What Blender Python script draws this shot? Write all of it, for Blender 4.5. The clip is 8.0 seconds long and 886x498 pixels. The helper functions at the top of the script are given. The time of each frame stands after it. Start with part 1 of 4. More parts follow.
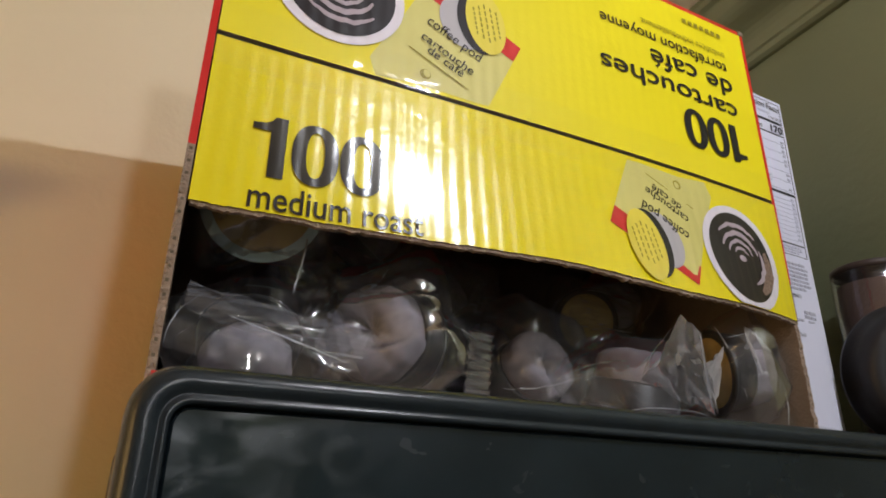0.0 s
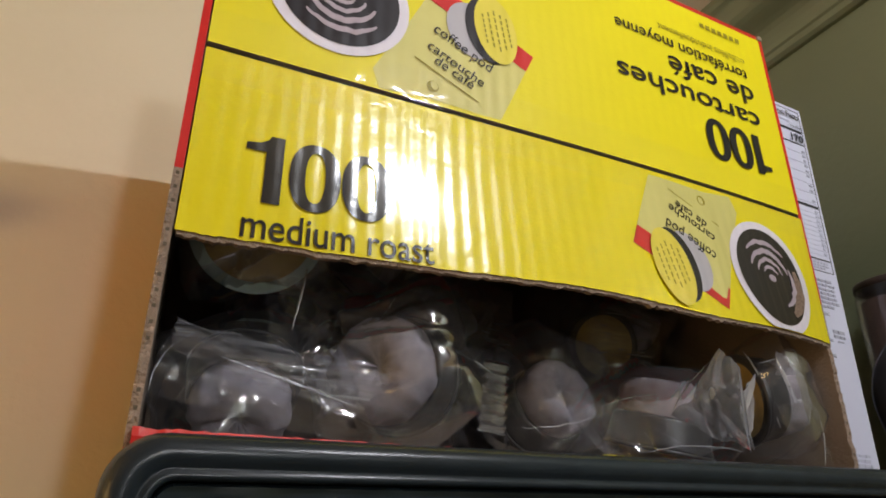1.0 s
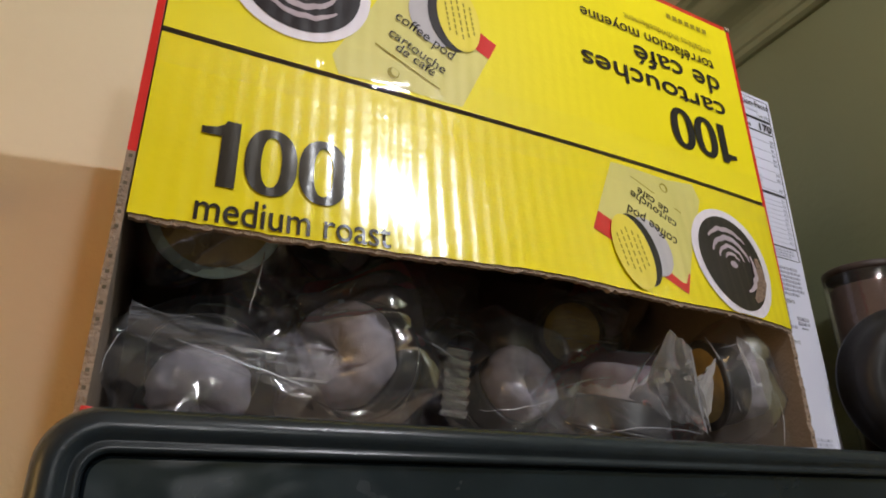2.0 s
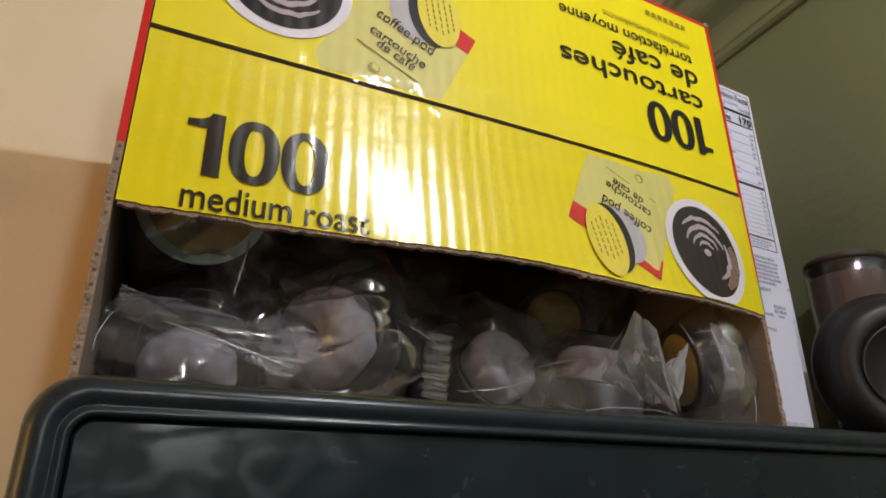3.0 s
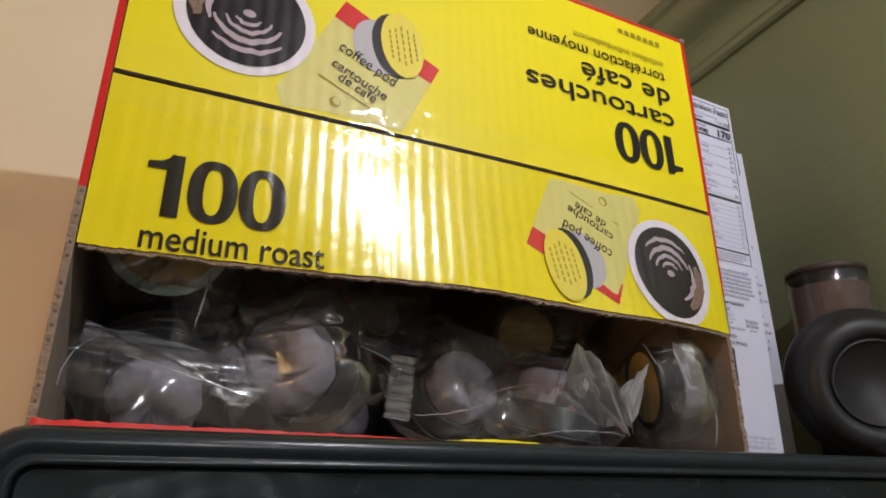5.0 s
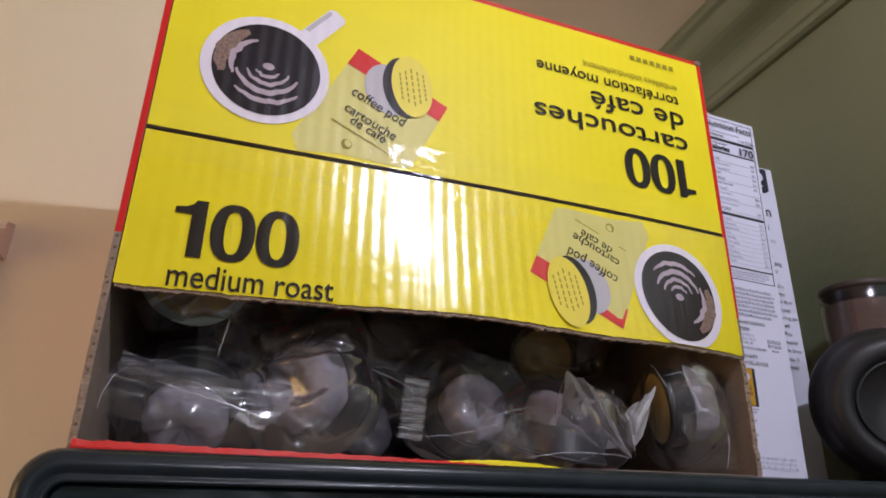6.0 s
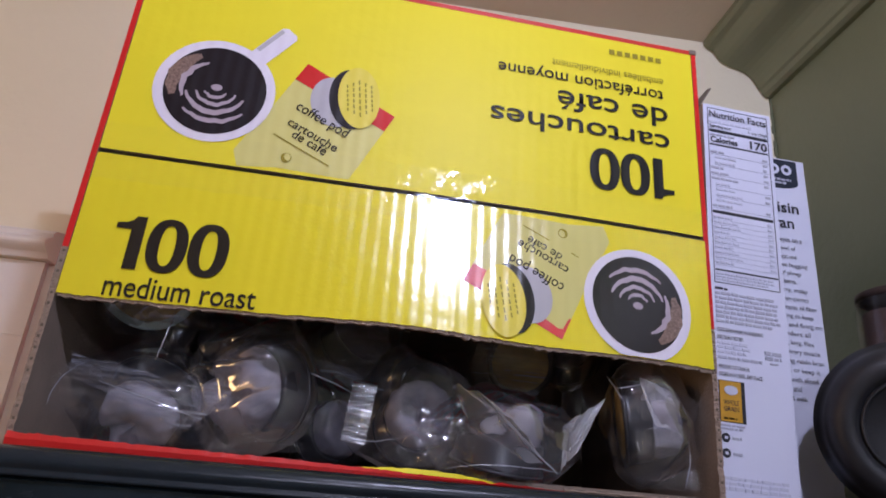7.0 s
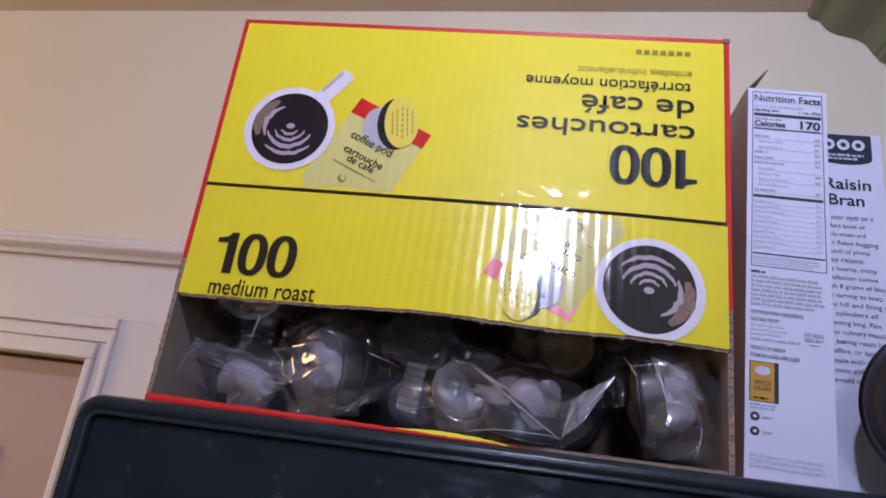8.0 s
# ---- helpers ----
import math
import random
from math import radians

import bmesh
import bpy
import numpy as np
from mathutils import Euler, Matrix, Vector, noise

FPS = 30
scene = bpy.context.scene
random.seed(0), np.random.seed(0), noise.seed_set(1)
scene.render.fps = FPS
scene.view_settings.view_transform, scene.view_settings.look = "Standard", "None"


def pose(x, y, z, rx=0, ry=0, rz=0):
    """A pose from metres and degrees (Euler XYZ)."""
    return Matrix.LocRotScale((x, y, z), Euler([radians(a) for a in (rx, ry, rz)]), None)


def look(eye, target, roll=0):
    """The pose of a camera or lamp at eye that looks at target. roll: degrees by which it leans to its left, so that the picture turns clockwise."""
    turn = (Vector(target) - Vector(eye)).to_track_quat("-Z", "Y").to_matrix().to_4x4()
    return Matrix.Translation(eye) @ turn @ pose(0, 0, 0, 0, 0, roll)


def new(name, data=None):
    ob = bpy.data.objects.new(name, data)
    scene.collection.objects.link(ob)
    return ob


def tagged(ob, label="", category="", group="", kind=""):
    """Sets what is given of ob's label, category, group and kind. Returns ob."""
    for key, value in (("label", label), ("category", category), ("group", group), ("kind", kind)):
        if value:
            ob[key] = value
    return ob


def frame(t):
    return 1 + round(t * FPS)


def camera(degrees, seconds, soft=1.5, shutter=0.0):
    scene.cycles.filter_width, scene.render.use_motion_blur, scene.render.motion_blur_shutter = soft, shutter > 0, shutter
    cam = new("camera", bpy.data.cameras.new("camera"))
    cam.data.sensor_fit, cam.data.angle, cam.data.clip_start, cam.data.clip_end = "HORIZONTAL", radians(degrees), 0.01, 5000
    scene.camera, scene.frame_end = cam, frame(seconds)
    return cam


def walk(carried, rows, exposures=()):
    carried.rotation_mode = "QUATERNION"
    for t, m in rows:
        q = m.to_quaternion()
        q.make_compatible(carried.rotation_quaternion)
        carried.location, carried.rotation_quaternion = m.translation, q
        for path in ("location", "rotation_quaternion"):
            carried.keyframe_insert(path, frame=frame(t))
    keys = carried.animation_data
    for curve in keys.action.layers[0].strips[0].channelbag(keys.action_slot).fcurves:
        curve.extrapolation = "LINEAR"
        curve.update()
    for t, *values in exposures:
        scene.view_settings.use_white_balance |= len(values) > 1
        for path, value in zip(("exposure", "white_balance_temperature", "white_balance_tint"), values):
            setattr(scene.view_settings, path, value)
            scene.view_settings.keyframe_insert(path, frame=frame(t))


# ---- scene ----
cam = camera(68.9, 8.0, soft=1.8)
PATH = [
    (0, (-0.01, -0.273, 1.771), (0.824, 1.384, 2.519), 0.8),
    (0.5, (-0.015, -0.284, 1.778), (0.823, 1.362, 2.544), 0.3),
    (1, (-0.006, -0.251, 1.791), (0.828, 1.398, 2.555), 0.1),
    (1.5, (0.002, -0.252, 1.79), (0.861, 1.388, 2.548), -0.3),
    (3, (0.013, -0.273, 1.774), (0.873, 1.37, 2.524), -0.5),
    (3.5, (0.011, -0.276, 1.777), (0.863, 1.372, 2.526), -0.6),
    (4, (0.008, -0.292, 1.794), (0.866, 1.358, 2.529), -0.7),
    (4.2, (0.001, -0.298, 1.801), (0.861, 1.352, 2.535), -0.8),
    (5.5, (0.051, -0.316, 1.785), (0.794, 1.401, 2.493), 0.7),
    (6, (0.052, -0.341, 1.794), (0.695, 1.403, 2.533), 1.1),
    (6.5, (0.065, -0.348, 1.807), (0.631, 1.433, 2.518), 2.2),
    (7, (0.161, -0.377, 1.807), (0.442, 1.474, 2.51), 4.8),
    (7.5, (0.239, -0.433, 1.81), (0.158, 1.453, 2.471), 6.9),
    (8, (0.262, -0.446, 1.797), (-0.005, 1.434, 2.426), 7.7),
]
walk(cam, [(t, look(eye, target, roll)) for t, eye, target, roll in PATH],
     exposures=[(0, 0.1, 6880, 21), (4, 0.1, 7080, 20), (5.5, 0.1, 6700, 26), (6.5, 0.04, 6080, 34), (7, 0.02, 5830, 37), (7.5, 0.02, 5660, 39), (8, 0.02, 5540, 40)])

# ---- light ----
world = bpy.data.worlds.new("world")
world.use_nodes = True
scene.world = world
world.node_tree.nodes["Background"].inputs[0].default_value = (1.0, 0.72, 0.45, 1)
world.node_tree.nodes["Background"].inputs[1].default_value = 0.02


def bulb(name, place, watts, colour, radius):
    data = bpy.data.lights.new(name, "POINT")
    data.energy, data.color, data.shadow_soft_size = watts, colour, radius
    ob = new(name, data)
    ob.location = place
    return ob


LAMP = (0.295, -0.56, 2.345)
bulb("ceiling_bulb", LAMP, 27.0, (0.80, 0.92, 1.0), 0.020)
# unseen warm fill added on the left to tint the wall's shade
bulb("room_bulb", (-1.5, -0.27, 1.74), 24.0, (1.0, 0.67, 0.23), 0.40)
# unseen fill added far in front to brighten the inside of the carton
bulb("front_fill", (0.25, -2.4, 2.29), 33.0, (0.82, 0.94, 1.0), 0.07)

# ---- materials ----


def material(name, colour, rough=0.6, metal=0.0, vary=0.12, scale=30.0, grain=0.0, grain_scale=400.0, coat=0.0, spec=0.5):
    """A painted or printed surface with stains at one scale and grain at another."""
    m = bpy.data.materials.new(name)
    m.use_nodes = True
    nodes, links = m.node_tree.nodes, m.node_tree.links
    b = nodes["Principled BSDF"]
    b.inputs["Roughness"].default_value = rough
    b.inputs["Metallic"].default_value = metal
    b.inputs["Coat Weight"].default_value = coat
    b.inputs["Coat Roughness"].default_value = 0.1
    b.inputs["Specular IOR Level"].default_value = spec
    geo = nodes.new("ShaderNodeNewGeometry")
    tex = nodes.new("ShaderNodeTexNoise")
    tex.inputs["Scale"].default_value, tex.inputs["Detail"].default_value = scale, 6
    links.new(geo.outputs["Position"], tex.inputs["Vector"])
    mix = nodes.new("ShaderNodeMix")
    mix.data_type = "RGBA"
    mix.inputs["A"].default_value = (*[c * (1 - vary) for c in colour], 1)
    mix.inputs["B"].default_value = (*[min(1, c * (1 + vary)) for c in colour], 1)
    links.new(tex.outputs["Fac"], mix.inputs["Factor"])
    links.new(mix.outputs["Result"], b.inputs["Base Color"])
    if grain:
        fine = nodes.new("ShaderNodeTexNoise")
        fine.inputs["Scale"].default_value, fine.inputs["Detail"].default_value = grain_scale, 4
        links.new(geo.outputs["Position"], fine.inputs["Vector"])
        bump = nodes.new("ShaderNodeBump")
        bump.inputs["Strength"].default_value, bump.inputs["Distance"].default_value = 1.0, grain
        links.new(fine.outputs["Fac"], bump.inputs["Height"])
        links.new(bump.outputs["Normal"], b.inputs["Normal"])
    return m


def printed(name, colour, ripple=0.00009, rough=0.17, vary=0.04, scale=14):
    """Glossy print on corrugated board: the flutes stand upright, 8.5 mm apart."""
    m = material(name, colour, rough, vary=vary, scale=scale, coat=0.5)
    nodes, links = m.node_tree.nodes, m.node_tree.links
    geo = nodes.new("ShaderNodeNewGeometry")
    wave = nodes.new("ShaderNodeTexWave")
    wave.wave_type, wave.bands_direction, wave.wave_profile = "BANDS", "X", "SIN"
    wave.inputs["Scale"].default_value = 0.314 / 0.0085
    wave.inputs["Distortion"].default_value = 0.35
    wave.inputs["Detail"].default_value = 1.0
    wave.inputs["Detail Scale"].default_value = 0.3
    links.new(geo.outputs["Position"], wave.inputs["Vector"])
    dents = nodes.new("ShaderNodeTexNoise")
    dents.inputs["Scale"].default_value, dents.inputs["Detail"].default_value = 55.0, 3
    links.new(geo.outputs["Position"], dents.inputs["Vector"])
    one = nodes.new("ShaderNodeBump")
    one.inputs["Strength"].default_value, one.inputs["Distance"].default_value = 1.0, ripple * 2
    links.new(wave.outputs["Fac"], one.inputs["Height"])
    two = nodes.new("ShaderNodeBump")
    two.inputs["Strength"].default_value, two.inputs["Distance"].default_value = 1.0, 0.0005
    links.new(dents.outputs["Fac"], two.inputs["Height"])
    links.new(one.outputs["Normal"], two.inputs["Normal"])
    links.new(two.outputs["Normal"], nodes["Principled BSDF"].inputs["Normal"])
    return m


def film(name, veil=0.06, gloss=0.25, tint=(1, 1, 1), rough=0.06, wrinkle=0.0012, scale=70.0, drawn=0.0):
    """Clear thin plastic: seen through, with a faint veil and sharp glints; drawn: milky streaks along x that paint
    the sheen of fine wrinkles.
    """
    m = bpy.data.materials.new(name)
    m.use_nodes = True
    nodes, links = m.node_tree.nodes, m.node_tree.links
    nodes.remove(nodes["Principled BSDF"])
    out = nodes["Material Output"]
    clear = nodes.new("ShaderNodeBsdfTransparent")
    clear.inputs[0].default_value = (*tint, 1)
    milk = nodes.new("ShaderNodeBsdfDiffuse")
    milk.inputs[0].default_value = (0.85, 0.85, 0.9, 1)
    through_glow = nodes.new("ShaderNodeBsdfTranslucent")
    through_glow.inputs[0].default_value = (0.85, 0.85, 0.9, 1)
    haze = nodes.new("ShaderNodeMixShader")
    haze.inputs[0].default_value = 0.62
    links.new(milk.outputs[0], haze.inputs[1])
    links.new(through_glow.outputs[0], haze.inputs[2])
    shine = nodes.new("ShaderNodeBsdfGlossy")
    shine.inputs["Roughness"].default_value = rough
    geo = nodes.new("ShaderNodeNewGeometry")
    tex = nodes.new("ShaderNodeTexNoise")
    tex.inputs["Scale"].default_value, tex.inputs["Detail"].default_value = scale, 3
    tex.inputs["Distortion"].default_value = 0.8
    links.new(geo.outputs["Position"], tex.inputs["Vector"])
    bump = nodes.new("ShaderNodeBump")
    bump.inputs["Strength"].default_value, bump.inputs["Distance"].default_value = 1.0, wrinkle
    links.new(tex.outputs["Fac"], bump.inputs["Height"])
    links.new(bump.outputs["Normal"], shine.inputs["Normal"])
    fres = nodes.new("ShaderNodeFresnel")
    fres.inputs["IOR"].default_value = 1.5
    links.new(bump.outputs["Normal"], fres.inputs["Normal"])
    lift = nodes.new("ShaderNodeMath")
    lift.operation = "MULTIPLY_ADD"
    lift.inputs[1].default_value, lift.inputs[2].default_value = gloss * 3, gloss * 0.3
    lift.use_clamp = True
    links.new(fres.outputs[0], lift.inputs[0])
    a = nodes.new("ShaderNodeMixShader")
    a.inputs[0].default_value = veil
    if drawn:
        stretch = nodes.new("ShaderNodeMapping")
        stretch.inputs["Rotation"].default_value = (0, radians(-16), 0)
        stretch.inputs["Scale"].default_value = (14, 150, 520)
        lines = nodes.new("ShaderNodeTexNoise")
        lines.inputs["Scale"].default_value, lines.inputs["Detail"].default_value = 1.0, 4
        span = nodes.new("ShaderNodeMapRange")
        span.inputs["From Min"].default_value, span.inputs["From Max"].default_value = 0.42, 0.72
        span.inputs["To Min"].default_value, span.inputs["To Max"].default_value = veil, drawn
        links.new(geo.outputs["Position"], stretch.inputs["Vector"])
        links.new(stretch.outputs["Vector"], lines.inputs["Vector"])
        links.new(lines.outputs["Fac"], span.inputs["Value"])
        links.new(span.outputs["Result"], a.inputs[0])
    links.new(clear.outputs[0], a.inputs[1])
    links.new(haze.outputs[0], a.inputs[2])
    b = nodes.new("ShaderNodeMixShader")
    links.new(lift.outputs[0], b.inputs[0])
    links.new(a.outputs[0], b.inputs[1])
    links.new(shine.outputs[0], b.inputs[2])
    links.new(b.outputs[0], out.inputs[0])
    return m


CREAM = material("cream_wall_paint", (0.75, 0.68, 0.495), 0.45, vary=0.06, scale=5, grain=0.0006, grain_scale=120)
CEILING = material("ceiling_paint", (0.6, 0.53, 0.43), 0.7, vary=0.06, scale=4, grain=0.0006, grain_scale=150)
TRIM = material("white_gloss_trim", (0.72, 0.69, 0.63), 0.35, vary=0.05, scale=12, grain=0.0004, grain_scale=90)
SAGE = material("sage_green_paint", (0.15, 0.168, 0.10), 0.42, vary=0.08, scale=6, grain=0.0006, grain_scale=110)
DOOR = material("pinkish_door_paint", (0.42, 0.31, 0.26), 0.5, vary=0.06, scale=8, grain=0.0004)
FLOOR = material("brown_floor", (0.2, 0.13, 0.08), 0.5, vary=0.3, scale=9)
BLACK = material("black_gloss_plastic", (0.017, 0.024, 0.030), 0.25, vary=0.3, scale=60, grain=0.00008, grain_scale=900, spec=0.3)
GLASS = material("smoked_black_glass", (0.011, 0.018, 0.023), 0.10, vary=0.9, scale=16, spec=0.35)
smudge = GLASS.node_tree.nodes.new("ShaderNodeTexNoise")
smudge.inputs["Scale"].default_value, smudge.inputs["Detail"].default_value, smudge.inputs["Distortion"].default_value = 22.0, 5, 1.5
spread = GLASS.node_tree.nodes.new("ShaderNodeMapRange")
spread.inputs["From Min"].default_value, spread.inputs["From Max"].default_value = 0.4, 0.7
spread.inputs["To Min"].default_value, spread.inputs["To Max"].default_value = 0.06, 0.32
GLASS.node_tree.links.new(smudge.outputs["Fac"], spread.inputs["Value"])
GLASS.node_tree.links.new(spread.outputs["Result"], GLASS.node_tree.nodes["Principled BSDF"].inputs["Roughness"])
BODY = material("black_matt_steel", (0.015, 0.016, 0.016), 0.4, vary=0.2, scale=40, grain=0.0001)
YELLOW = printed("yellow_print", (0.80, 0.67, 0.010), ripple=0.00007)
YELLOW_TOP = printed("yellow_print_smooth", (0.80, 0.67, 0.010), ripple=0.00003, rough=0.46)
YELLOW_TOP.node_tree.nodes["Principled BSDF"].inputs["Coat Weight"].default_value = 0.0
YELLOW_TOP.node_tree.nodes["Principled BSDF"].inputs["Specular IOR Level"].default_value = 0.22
INK = printed("black_print", (0.018, 0.016, 0.014))
RED = printed("red_print", (0.62, 0.02, 0.014), ripple=0.00005, rough=0.35)
WHITE_PRINT = printed("china_white_print", (0.74, 0.68, 0.74))
COFFEE = printed("coffee_print", (0.016, 0.011, 0.013))
GLEAM = printed("coffee_gleam_print", (0.42, 0.34, 0.38))
FOAM = printed("coffee_foam_print", (0.17, 0.11, 0.085), vary=1.6, scale=650)
PACKET = printed("pale_packet_print", (0.64, 0.57, 0.18), vary=0.12)
LID_PRINT = printed("lid_print", (0.76, 0.62, 0.07))
GREY_PRINT = printed("grey_print", (0.45, 0.42, 0.44))
OLIVE_PRINT = printed("olive_print", (0.30, 0.24, 0.02))
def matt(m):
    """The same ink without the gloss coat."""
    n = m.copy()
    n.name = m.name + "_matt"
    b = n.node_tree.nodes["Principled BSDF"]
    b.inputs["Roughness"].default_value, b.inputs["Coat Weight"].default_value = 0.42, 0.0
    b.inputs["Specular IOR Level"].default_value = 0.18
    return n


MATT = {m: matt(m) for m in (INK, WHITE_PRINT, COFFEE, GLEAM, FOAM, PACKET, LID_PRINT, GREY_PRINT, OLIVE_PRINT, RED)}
KRAFT = material("kraft_board", (0.21, 0.155, 0.115), 0.85, vary=0.2, scale=60, grain=0.0005, grain_scale=500)
TORN = material("torn_board_edge", (0.30, 0.215, 0.16), 0.9, vary=0.45, scale=420, grain=0.002, grain_scale=700)
# dark colour that stands for the shade in the seam and the flute ends
GAP_SHADE = material("dark_board_gap", (0.10, 0.075, 0.045), 0.9, vary=0.3)
RING = material("black_pod_plastic", (0.035, 0.034, 0.036), 0.35, vary=0.2, scale=80)
FILTER = material("coffee_stained_filter_mesh", (0.275, 0.25, 0.285), 0.9, vary=0.42, scale=130, grain=0.0008, grain_scale=1300)
LID = material("yellow_foil_lid", (0.52, 0.37, 0.13), 0.35, vary=0.45, scale=120)
LID_EDGE = material("pale_teal_lid_rim", (0.62, 0.80, 0.80), 0.4, vary=0.1)
CARTON = material("white_carton_print", (0.66, 0.66, 0.78), 0.4, vary=0.025, scale=20)
CARTON_ART = material("tan_carton_print", (0.42, 0.31, 0.20), 0.5, vary=0.3, scale=25)
CARTON_INNER = material("grey_carton_inside", (0.20, 0.165, 0.13), 0.85, vary=0.15, scale=120)
CARTON_INK = material("carton_black_ink", (0.02, 0.02, 0.028), 0.5, vary=0.1)
CARTON_TEXT = material("carton_dark_grey_ink", (0.10, 0.10, 0.13), 0.5, vary=0.15)
CARTON_GREY = material("carton_grey_ink", (0.40, 0.40, 0.48), 0.5, vary=0.15)
CARTON_PALE = material("carton_pale_ink", (0.54, 0.54, 0.64), 0.5, vary=0.12)
CARTON_NAVY = material("carton_navy_panel", (0.012, 0.018, 0.035), 0.4, vary=0.2)
CARTON_GOLD = material("carton_gold_stamp", (0.55, 0.28, 0.015), 0.45, vary=0.15)
# milky white, so that each crease carries its glint as colour
CREASE_GLINT = film("crease_glint", veil=0.60, gloss=0.45, rough=0.13, wrinkle=0.0002, scale=200)
STIFF = film("stiff_film_fold", veil=0.58, gloss=0.22, rough=0.10, wrinkle=0.0001, scale=60)
SEAL = film("crimped_seal_film", veil=0.16, gloss=0.9, rough=0.2, wrinkle=0.0002, scale=300)
STREAK = film("drawn_film", veil=0.06, gloss=0.14, rough=0.10, wrinkle=0.0001, scale=50, drawn=0.40)
FILM = film("clear_pouch_film", veil=0.042, gloss=0.15, rough=0.06, wrinkle=0.00005, scale=40)
TAPE = film("clear_packing_tape", veil=0.015, gloss=0.05, rough=0.08, wrinkle=0.0011, scale=48)
JAR = film("clear_jar_plastic", veil=0.03, gloss=0.16, rough=0.04, wrinkle=0.0003)
COCOA = material("brown_powder", (0.07, 0.035, 0.026), 0.85, vary=0.25, scale=70, grain=0.0008)
BOWL = material("black_satin_plastic", (0.018, 0.018, 0.020), 0.42, vary=0.3, scale=60, grain=0.0001, grain_scale=700, spec=0.3)
JAR_LID = material("dark_brown_lid", (0.04, 0.024, 0.020), 0.55, vary=0.2)
LAMP_WHITE = material("white_enamel", (0.8, 0.8, 0.78), 0.3, vary=0.03)

# ---- helpers of this scene ----


def thing(name, label, category, group="", kind="", at=None):
    ob = new(name)
    ob.empty_display_size = 0.02
    if at is not None:
        ob.matrix_basis = at
    return tagged(ob, label, category, group, kind)


def finish(bm, name, mats, smooth=False):
    me = bpy.data.meshes.new(name)
    bmesh.ops.recalc_face_normals(bm, faces=bm.faces[:])
    if smooth:
        for f in bm.faces:
            f.smooth = True
    bm.to_mesh(me)
    bm.free()
    for m in mats if isinstance(mats, (list, tuple)) else [mats]:
        me.materials.append(m)
    return me


def part(name, bm, mats, parent, label="", smooth=False):
    ob = new(name, finish(bm, name, mats, smooth))
    ob.parent = parent
    return tagged(ob, label)


# the room stands a little askew to the carton and the microwave
ROOM = Matrix.Translation((0.05, 0.276, 0)) @ pose(0, 0, 0, 0, 0, -3.2) @ Matrix.Translation((-0.05, -0.276, 0))


def structure(name, bm, mats, label, category, smooth=False):
    ob = tagged(new(name, finish(bm, name, mats, smooth)), label, category, kind="structure")
    ob.matrix_basis = ROOM
    return ob


def box(bm, x0, x1, y0, y1, z0, z1, bevel=0.0, segments=2):
    made = bmesh.ops.create_cube(bm, size=1.0)["verts"]
    bmesh.ops.transform(bm, verts=made, matrix=Matrix.Translation(((x0 + x1) / 2, (y0 + y1) / 2, (z0 + z1) / 2)) @ Matrix.Diagonal((x1 - x0, y1 - y0, z1 - z0, 1)))
    if bevel:
        edges = list({e for v in made for e in v.link_edges})
        bmesh.ops.bevel(bm, geom=edges, offset=bevel, segments=segments, affect="EDGES", profile=0.6)
    return bm


def block(*sizes, bevel=0.0):
    return box(bmesh.new(), *sizes, bevel=bevel)


def sweep(profile, axis, a, b):
    """A moulding: the closed profile (pairs) drawn along x or y from a to b."""
    bm = bmesh.new()
    ends = []
    for s in (a, b):
        ends.append([bm.verts.new((s, p, q) if axis == "x" else (p, s, q)) for p, q in profile])
    n = len(profile)
    for i in range(n):
        bm.faces.new((ends[0][i], ends[0][(i + 1) % n], ends[1][(i + 1) % n], ends[1][i]))
    bm.faces.new(ends[0])
    bm.faces.new(ends[1][::-1])
    return bm


def lathe(profile, n=40, wobble=None):
    """Turns (radius, height) pairs round z."""
    bm = bmesh.new()
    rings = []
    for i, (r, h) in enumerate(profile):
        ring = []
        for k in range(n):
            a = 2 * math.pi * k / n
            rr, hh = (r, h) if wobble is None else wobble(r, h, a, i)
            ring.append(bm.verts.new((rr * math.cos(a), rr * math.sin(a), hh)))
        rings.append(ring)
    for p, q in zip(rings, rings[1:]):
        for k in range(n):
            bm.faces.new((p[k], p[(k + 1) % n], q[(k + 1) % n], q[k]))
    bmesh.ops.remove_doubles(bm, verts=bm.verts[:], dist=1e-6)
    return bm


# ---- the room ----
BACK, RIGHT, TOP = 0.276, 0.657, 2.376
LEFT, FRONT = -2.2, -3.2
DOOR_X0, DOOR_X1, DOOR_TOP = -1.03, -0.247, 1.862

bm = bmesh.new()
box(bm, LEFT, DOOR_X0, BACK, BACK + 0.12, 0, TOP)
box(bm, DOOR_X1, RIGHT, BACK, BACK + 0.12, 0, TOP)
box(bm, DOOR_X0, DOOR_X1, BACK, BACK + 0.12, DOOR_TOP, TOP)
structure("wall_north", bm, CREAM, "cream painted plaster wall behind the microwave", "wall")
structure("wall_east", block(RIGHT, RIGHT + 0.12, FRONT, BACK + 0.12, 0, TOP), SAGE, "dull sage green painted wall beside the microwave", "wall")
structure("wall_west", block(LEFT - 0.12, LEFT, FRONT, BACK + 0.12, 0, TOP), CREAM, "plain cream painted wall closing the room", "wall")
# unseen wall, made dark green to dim what the microwave glass reflects
structure("wall_south", block(LEFT - 0.12, RIGHT + 0.12, FRONT - 0.12, FRONT, 0, TOP), SAGE, "plain unseen wall closing the room, dark green to dim reflections", "wall")
structure("floor", block(LEFT - 0.12, RIGHT + 0.12, FRONT - 0.12, BACK + 0.12, -0.1, 0), FLOOR, "plain brown kitchen floor", "floor")
